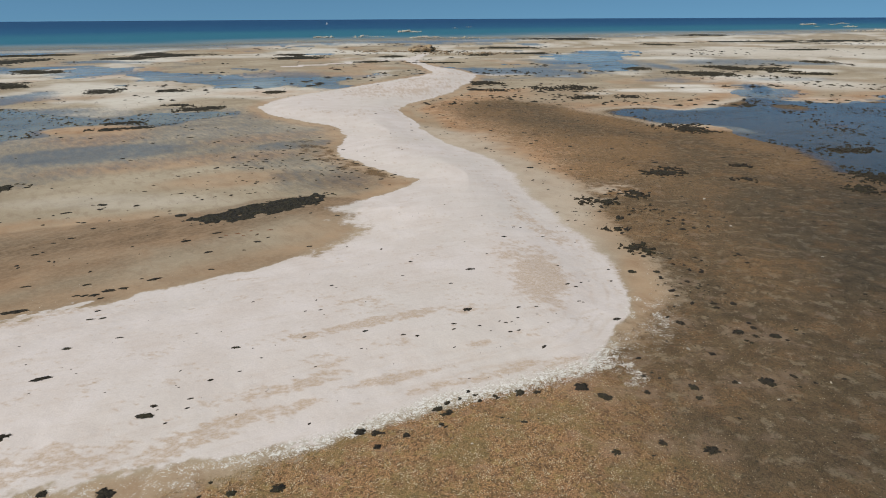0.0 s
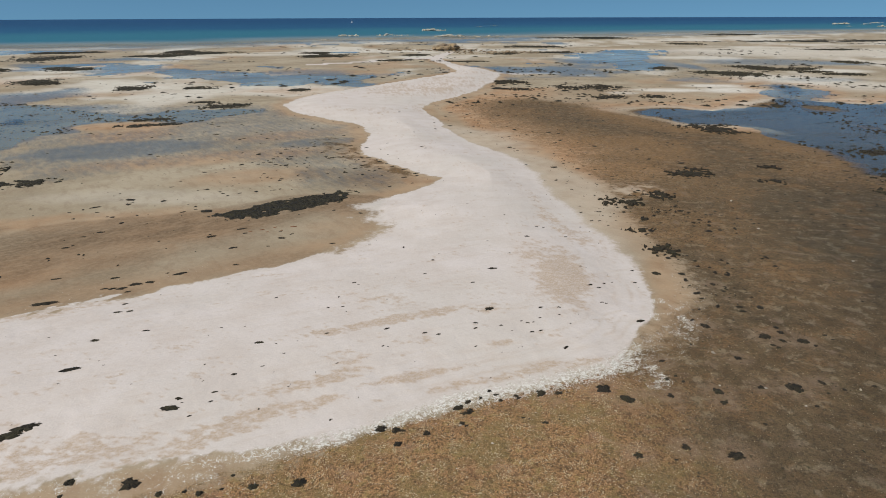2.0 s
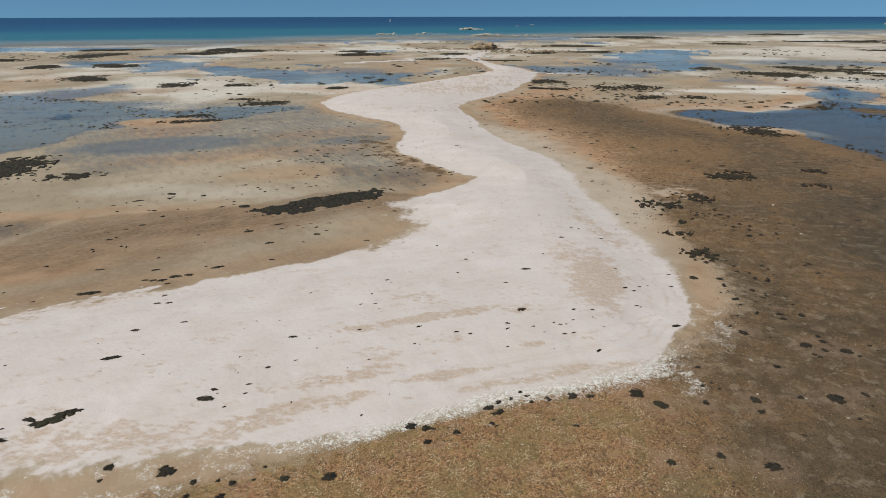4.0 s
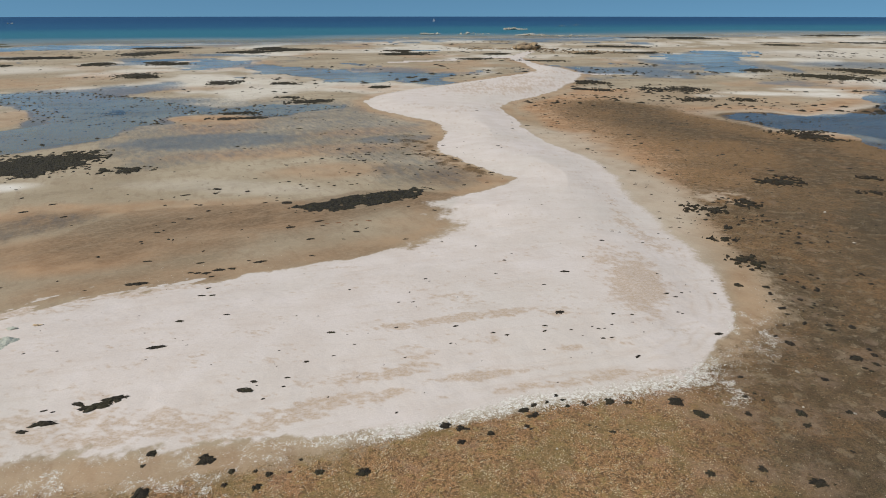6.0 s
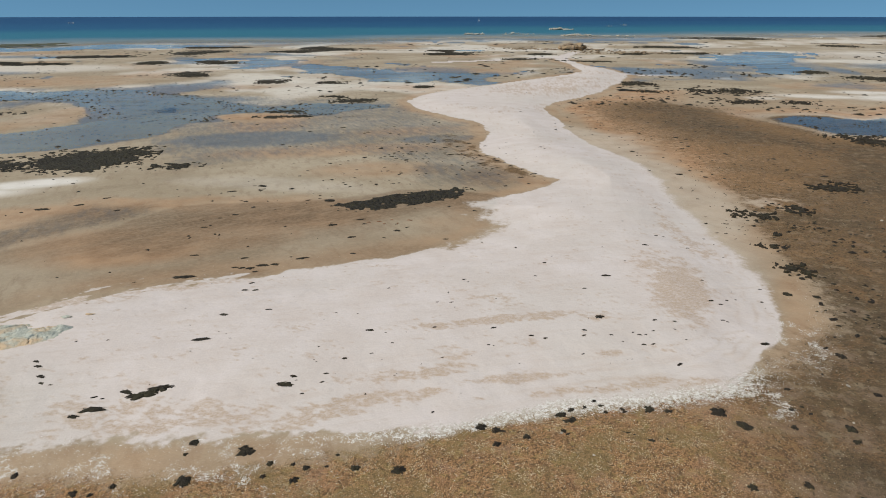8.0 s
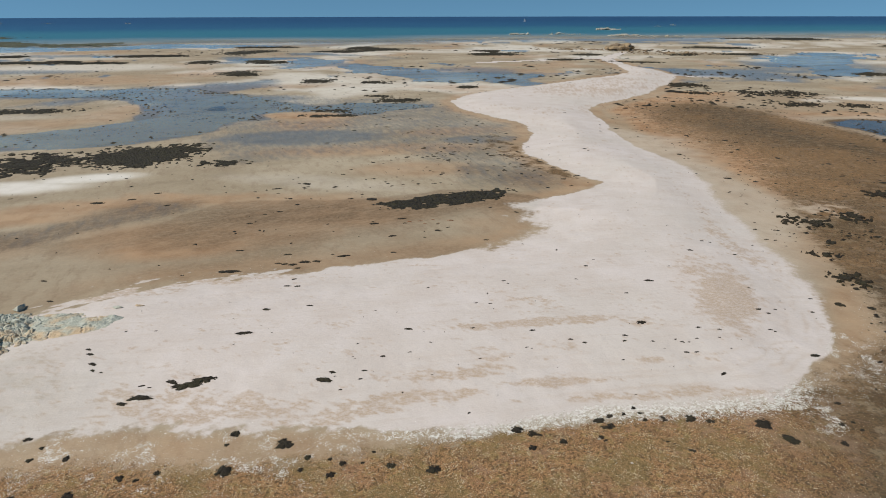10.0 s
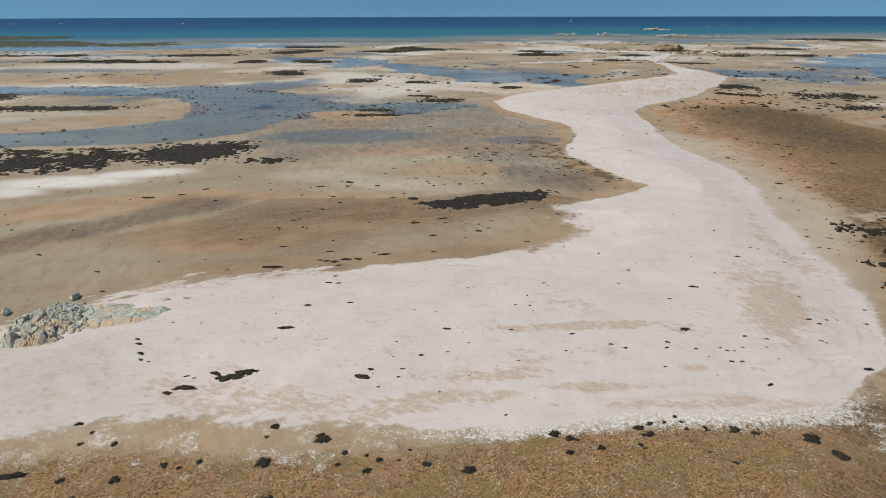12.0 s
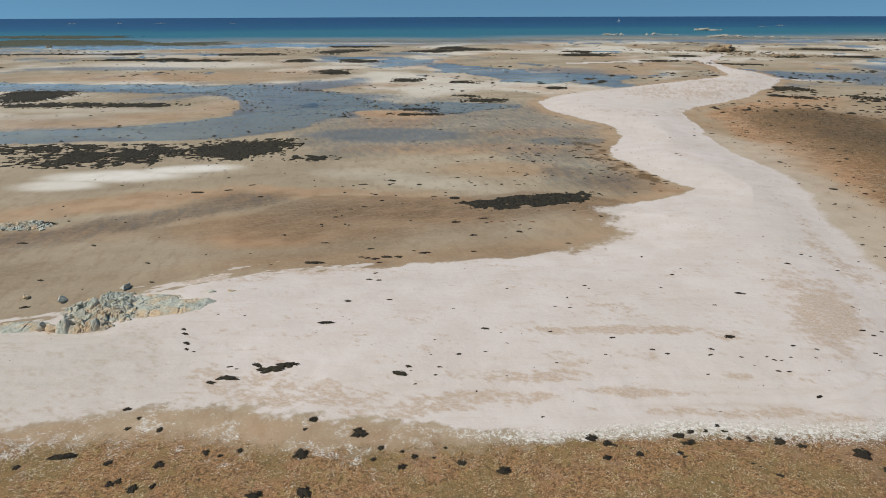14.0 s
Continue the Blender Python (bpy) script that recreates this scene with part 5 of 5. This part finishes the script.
# ---- rocks ----
def boulder_mesh(rng, material, detail=3, flat=1.0, cuts=16):
    """A rough block, about 1 m across, with broken faces."""
    bm = bmesh.new()
    bmesh.ops.create_icosphere(bm, subdivisions=detail, radius=0.62)
    planes = []
    for _ in range(cuts):
        n = Vector((rng.gauss(0, 1), rng.gauss(0, 1), rng.gauss(0, 0.8))).normalized()
        planes.append((n, rng.uniform(0.24, 0.46)))
    off = Vector((rng.uniform(-50, 50), rng.uniform(-50, 50), rng.uniform(-50, 50)))
    for v in bm.verts:
        for n, d in planes:
            over = v.co.dot(n) - d
            if over > 0:
                v.co -= n * over
        v.co += v.co.normalized() * (noise.noise(v.co * 3.1 + off) * 0.06 + noise.noise(v.co * 8 + off) * 0.025)
        v.co.z *= flat
    me = bm_mesh("boulder", bm, material, False)
    return me


rock_rng = random.Random(23)
BOULDERS = [boulder_mesh(rock_rng, ROCK, 3, 0.85) for _ in range(9)]
FAR_BOULDERS = [boulder_mesh(rock_rng, FAR_ROCK, 3, 0.8) for _ in range(6)]
BROWN_BOULDERS = [boulder_mesh(rock_rng, BROWN_ROCK, 3, 0.8) for _ in range(6)]
STONES = [boulder_mesh(rock_rng, STONE, 2, 0.7) for _ in range(4)]


def rock_group(name, x, y, label, pieces, meshes, group=""):
    """An outcrop: an Empty at its foot, with its blocks as parts. pieces: dx, dy, sink, length, width, height, turn."""
    base = ground_z(x, y)
    thing = new(name)
    thing.location = (x, y, base)
    tagged(thing, label, "rock", group)
    for dx, dy, lift, sx, sy, sz, turn in pieces:
        b = new("boulder", meshes[rock_rng.randrange(len(meshes))])
        b.parent = thing
        b.matrix_local = pose(dx, dy, lift, rock_rng.uniform(-12, 12), rock_rng.uniform(-12, 12), turn) @ Matrix.Diagonal((sx, sy, sz, 1))
    return thing


def blocks(x, y, size, seed):
    """Jointed rock: for each place a number for its block, the way from the block's middle, and the distance to the joint."""
    x, y = x / size, y / size
    ix, iy = np.floor(x), np.floor(y)
    first, second = np.full(x.shape, 9.0), np.full(x.shape, 9.0)
    pick, ox, oy = np.zeros(x.shape), np.zeros(x.shape), np.zeros(x.shape)
    for i in (-1, 0, 1):
        for j in (-1, 0, 1):
            dx = ix + i + lattice(ix + i, iy + j, seed) - x
            dy = iy + j + lattice(ix + i, iy + j, seed + 1) - y
            r = np.hypot(dx, dy)
            near = r < first
            second = np.where(near, first, np.minimum(second, r))
            pick = np.where(near, lattice(ix + i, iy + j, seed + 2), pick)
            ox, oy, first = np.where(near, -dx, ox), np.where(near, -dy, oy), np.where(near, r, first)
    return pick, ox * size, oy * size, (second - first) * size


def bedrock_mesh(x, y, turn, half, masses, slabs, cell, seed):
    """A rock bed that breaks out of the sand: blocky masses and smooth slabs, as ovals x, y, half length, half width, turn, height."""
    n = int(2 * half[0] / cell), int(2 * half[1] / cell)
    u, v = np.meshgrid((np.arange(n[0]) - n[0] / 2) * cell, (np.arange(n[1]) - n[1] / 2) * cell)
    c, s = math.cos(radians(turn)), math.sin(radians(turn))
    wx, wy = x + u * c - v * s, y + u * s + v * c
    rough = fbm(wx, wy, 1.6, seed, 5)
    mass = spots(wx, wy, masses) * (0.85 + 0.5 * rough)
    slab = spots(wx, wy, slabs) * (0.9 + 0.3 * rough)
    pick, ox, oy, joint = blocks(wx + 0.25 * fbm(wx, wy, 0.8, seed + 5, 2), wy + 0.25 * fbm(wx, wy, 0.8, seed + 6, 2), 0.6, seed)
    pick2, ox2, oy2, joint2 = blocks(wx * 0.8 + wy * 0.6, wy * 0.8 - wx * 0.6, 0.36, seed + 9)
    stone = mass * (0.45 + 0.6 * pick) + np.where(mass > 0.08, 0.35 * ((pick * 7.3 % 1) - 0.5) * ox + 0.45 * ((pick * 13.7 % 1) - 0.4) * oy + 0.1 * (pick2 - 0.5), 0)
    stone = stone - np.where(mass > 0.05, 0.2 * np.exp(-joint / 0.06) + 0.09 * np.exp(-joint2 / 0.035), 0)
    flag = slab + np.where(slab > 0.05, 0.05 * (blocks(wx, wy, 1.9, seed + 20)[0] - 0.5) - 0.1 * np.exp(-blocks(wx, wy, 1.9, seed + 20)[3] / 0.05), 0)
    lift = np.maximum(stone, flag) + 0.03 * fbm(wx, wy, 0.25, seed + 3, 3)
    base = ground_z(x, y)
    z = at("level", wx, wy) + lift - 0.1 - base
    keep = (lift > 0.02)
    i = np.arange(wx.size).reshape(wx.shape)
    faces = keep[:-1, :-1] | keep[:-1, 1:] | keep[1:, 1:] | keep[1:, :-1]
    quads = np.stack([i[:-1, :-1], i[:-1, 1:], i[1:, 1:], i[1:, :-1]], -1)[faces]
    used, inverse = np.unique(quads, return_inverse=True)
    v3 = np.stack([wx.ravel()[used] - x, wy.ravel()[used] - y, z.ravel()[used]], -1)
    return mesh_of("bedrock", v3.tolist(), inverse.reshape(-1, 4).tolist(), ROCK, False)


def jumble(count, long, deep, turn, small, large, tall=0.8, sink=0.1):
    rows = []
    c, s = math.cos(radians(turn)), math.sin(radians(turn))
    for _ in range(count):
        r, a = math.sqrt(rock_rng.random()), rock_rng.uniform(0, 6.2832)
        u, v = long * r * math.cos(a), deep * r * math.sin(a)
        size = small * (large / small) ** rock_rng.random() * (1.15 - 0.5 * r)
        rows.append((u * c - v * s, u * s + v * c, size * (0.3 - sink), size * rock_rng.uniform(0.9, 1.5), size * rock_rng.uniform(0.7, 1.1),
                     size * tall * rock_rng.uniform(0.7, 1.2), rock_rng.uniform(0, 360)))
    return rows


outcrop = rock_group("rock_outcrop", -38.9, 27.2, "weathered grey-green and ochre granite outcrop rising from sand",
                     jumble(16, 3.0, 2.0, 30, 0.5, 1.1) + [(dx - 0.9, dy - 3.2, 0.2, s, s * 0.8, s * 0.95, a) for dx, dy, s, a in (
                         (0.3, -0.4, 1.1, 20), (1.3, -0.1, 1.25, 75), (2.3, 0.5, 1.2, 140), (3.1, 0.9, 0.9, 10), (3.7, 1.2, 0.65, 60), (-0.5, -0.6, 0.9, 90))], BOULDERS)
bed = new("bedrock", bedrock_mesh(-38.9, 27.2, 30, (8.5, 6.5),
                                  [(-39.5, 27.8, 3.0, 2.3, 30, 0.75), (-37.7, 26.9, 2.4, 1.8, 20, 0.65), (-37.9, 24.4, 2.4, 0.8, 25, 0.75), (-40.5, 29.4, 2.4, 1.2, 30, 0.5)],
                                  [(-35.2, 28.9, 3.2, 1.8, 28, 0.36), (-33.3, 30.4, 1.3, 0.6, 25, 0.35), (-42.5, 23.1, 2.6, 1.1, 25, 0.32), (-37.5, 29.7, 2.4, 1.3, 30, 0.42)], 0.065, 51))
bed.parent = outcrop
tagged(bed, "jointed grey-green granite bed with ochre stains")
for x, y, s, words in ((-41.4, 30.9, 1.25, "pointed grey-green rock standing apart on sand"), (-46.8, 26.6, 0.9, "small pale rock half sunk in damp sand"),
                       (-43.8, 27.3, 1.2, "grey-green rock with a dark shaded side"), (-34.1, 32.5, 1.1, "low ochre rock nearly buried in sand"),
                       (-32.8, 33.2, 0.8, "low ochre rock nearly buried in sand")):
    rock_group("rock", x, y, words, [(0, 0, 0.05 * s, s * 0.9, s * 0.55, s * (0.75 if y < 31 else 0.25), rock_rng.uniform(0, 180))], BOULDERS, "loose rocks by the outcrop")
low_outcrop = rock_group("rock_outcrop", -63.7, 37.9, "low pale granite outcrop beside a wet channel", jumble(26, 3.4, 1.5, 25, 0.3, 0.8, 0.4), BOULDERS)
low_bed = new("bedrock", bedrock_mesh(-63.7, 37.9, 30, (6, 4), [(-64.2, 37.8, 3.6, 1.6, 28, 0.42), (-62.3, 38.8, 1.6, 0.8, 30, 0.32)], [(-66.2, 36.6, 2.0, 1.0, 28, 0.4)], 0.09, 57))
low_bed.parent = low_outcrop
tagged(low_bed, "pale jointed granite bed")

# rocky knoll at the spit's end, and the reefs off the shore
rock_group("rock_knoll", -12, 396, "brown flat-topped rock knoll at the spit's end",
           jumble(34, 7.5, 4.5, 0, 4.5, 7.5, 0.8, 0.0) + jumble(60, 24, 7, 0, 1.0, 2.6, 0.6), BROWN_BOULDERS)
rock_group("rock_reef", 15, 372, "low brown reef running out from the knoll", jumble(90, 30, 16, 0, 0.9, 2.8, 0.5), BROWN_BOULDERS)
rock_group("rock_reef", -42, 397, "low brown reef of scattered rocks on sand", jumble(60, 24, 10, 0, 0.9, 2.2, 0.5), BROWN_BOULDERS)
for x, y, long, tall, count in ((-120, 676, 11, 4.2, 16), (-77, 687, 20.4, 2.5, 20), (-18, 661, 14.4, 4.2, 20), (12, 655, 25.5, 2.5, 22), (-48, 903, 11, 6, 12), (-33, 900, 6.8, 3.4, 7), (-87, 720, 6.8, 3.4, 6),
                                (-124, 581, 4.2, 1.9, 6), (187, 629, 4.2, 3.4, 6), (746, 1364, 21.1, 6.8, 12), (789, 1353, 11.2, 3.7, 7), (901, 1511, 17.4, 5.6, 8), (675, 1107, 13.6, 4.3, 12), (540, 843, 28.9, 3.4, 24), (572, 871, 15.3, 5.1, 8),
                                (640, 1142, 8.7, 2.5, 6), (-1484, 1109, 14.9, 3.7, 6), (-1332, 1237, 17.4, 3.1, 6), (-1448, 1213, 6.2, 3.1, 4), (-1138, 1276, 8.7, 3.7, 4), (23, 1166, 5, 2.5, 4), (53, 1278, 6.2, 3.1, 4)):
    islet = rock_group("rock_islet", x, y, "pale sunlit granite islet standing in the sea",
                       jumble(count * 2, long * 1.15, long * 0.3, 20, tall * 0.5, tall * 1.1, 0.75, 0.05), FAR_BOULDERS, "islets off the shore")
    islet.location.z = -0.3
rock_group("rock_stack", -425, 297, "small upright brown rock stack on the reef", jumble(9, 2.6, 1.2, 30, 1.6, 2.8, 1.0, 0.0), BROWN_BOULDERS)

# bleached stones on the turf
for x, y, s in ((15.6, 35.6, 0.36), (18.5, 29.9, 0.24), (22.4, 31.6, 0.26), (14.6, 31.8, 0.2), (17.1, 31.6, 0.24), (-0.2, 27.6, 0.26), (33.3, 51.8, 0.36),
                (30.2, 70.5, 0.45), (1.4, 26.2, 0.2), (29.0, 60.5, 0.36)):
    st = new("stone", STONES[rock_rng.randrange(4)])
    st.matrix_world = pose(x, y, ground_z(x, y) + 0.08 * s, 0, 0, rock_rng.uniform(0, 360)) @ Matrix.Diagonal((s, s * 0.7, s * 0.6, 1))
    tagged(st, "small bleached stone lying on brown turf", "stone", "stones on the turf")


# ---- a sailing boat far out ----
def sailing_boat(x, y, turn):
    boat = new("sailing_boat")
    boat.matrix_world = pose(x, y, -0.2, 0, 0, turn) @ Matrix.Scale(0.8, 4)
    tagged(boat, "small white sailing boat under full sail at sea", "boat")
    bm = bmesh.new()
    rings = []
    for k in range(9):
        f = k / 8
        half = 1.35 * math.sin(math.pi * min(1, 0.18 + 0.82 * (1 - f)) ** 0.8) ** 0.7 if f < 1 else 0.03
        px = -4 + 8.4 * f
        rings.append([bm.verts.new((px, sgn * half * w, h)) for sgn, w, h in ((-1, 1, 1.1 + 0.25 * f), (-1, 0.75, 0.2), (0, 0, -0.5), (1, 0.75, 0.2), (1, 1, 1.1 + 0.25 * f))])
    for a, b in zip(rings, rings[1:]):
        for j in range(4):
            bm.faces.new((a[j], b[j], b[j + 1], a[j + 1]))
        bm.faces.new((a[0], a[4], b[4], b[0]))
    bm.faces.new(rings[0])
    part("hull", bm, WHITE_PAINT, boat, "white painted hull")
    bm = bmesh.new()
    bmesh.ops.create_cube(bm, size=1, matrix=pose(0.2, 0, 1.45) @ Matrix.Diagonal((3.0, 1.5, 0.55, 1)))
    bmesh.ops.bevel(bm, geom=bm.edges[:], offset=0.15, segments=2, affect="EDGES")
    part("cabin", bm, WHITE_PAINT, boat)
    bm = bmesh.new()
    bmesh.ops.create_cone(bm, cap_ends=True, segments=10, radius1=0.09, radius2=0.05, depth=10.5, matrix=pose(0.8, 0, 6.2))
    part("mast", bm, SPAR, boat, "grey metal mast")
    for name, corners in (("mainsail", ((0.7, 1.9), (-3.4, 2.0), (0.75, 11.2))), ("foresail", ((4.1, 1.4), (1.0, 1.8), (1.0, 9.8)))):
        bm = bmesh.new()
        n, grid = 6, {}
        (ax, az), (bx, bz), (cx, cz) = corners
        for i in range(n + 1):
            for j in range(n + 1 - i):
                u, v = i / n, j / n
                belly = 0.9 * (1 - u - v + 0.15) * (u + v + 0.1)
                grid[i, j] = bm.verts.new((ax + (bx - ax) * u + (cx - ax) * v, belly, az + (bz - az) * u + (cz - az) * v))
        for i in range(n):
            for j in range(n - i):
                bm.faces.new((grid[i, j], grid[i + 1, j], grid[i, j + 1]))
                if i + j < n - 1:
                    bm.faces.new((grid[i + 1, j], grid[i + 1, j + 1], grid[i, j + 1]))
        bmesh.ops.solidify(bm, geom=bm.faces[:], thickness=0.03)
        part(name, bm, SAILCLOTH, boat, "white sailcloth")
    return boat


sailing_boat(-312, 1822, 12)


# ---- oyster tables in rows at the far pool ----
def oyster_table():
    table = new("oyster_table")
    tagged(table, "low rusty oyster table with dark mesh bags", "oyster table", "oyster tables at low water")
    bm = bmesh.new()
    for sy in (-0.45, 0.45):
        bmesh.ops.create_cube(bm, size=1, matrix=pose(0, sy, 0.6) @ Matrix.Diagonal((3.0, 0.04, 0.04, 1)))
    for k in range(7):
        bmesh.ops.create_cube(bm, size=1, matrix=pose(-1.35 + 0.45 * k, 0, 0.6) @ Matrix.Diagonal((0.03, 0.94, 0.03, 1)))
    part("frame", bm, RUSTY, table)
    for sx in (-1.3, 1.3):
        for sy in (-0.45, 0.45):
            bm = bmesh.new()
            bmesh.ops.create_cone(bm, cap_ends=True, segments=8, radius1=0.03, radius2=0.03, depth=0.75, matrix=pose(sx, sy, 0.25))
            part("leg", bm, RUSTY, table)
    for k in range(4):
        bm = bmesh.new()
        bmesh.ops.create_cube(bm, size=1, matrix=pose(-1.1 + 0.74 * k, 0, 0.72) @ Matrix.Diagonal((0.62, 1.0, 0.2, 1)))
        bmesh.ops.bevel(bm, geom=bm.edges[:], offset=0.07, segments=2, affect="EDGES")
        part("oyster_bag", bm, BAG, table, "dark mesh bag")
    return table


first_table = oyster_table()
table_places = [(-344 + 17 * k / 13, 213 + 49.4 * k / 13) for k in range(14)] + [(-363.5 + 8 * k / 4, 254.4 + 15.7 * k / 4) for k in range(5)]
for k, (x, y) in enumerate(table_places):
    m = pose(x, y, ground_z(x, y) + 0.1, 0, 0, 160)
    if k == 0:
        first_table.matrix_world = m
    else:
        copy_thing(first_table, m)
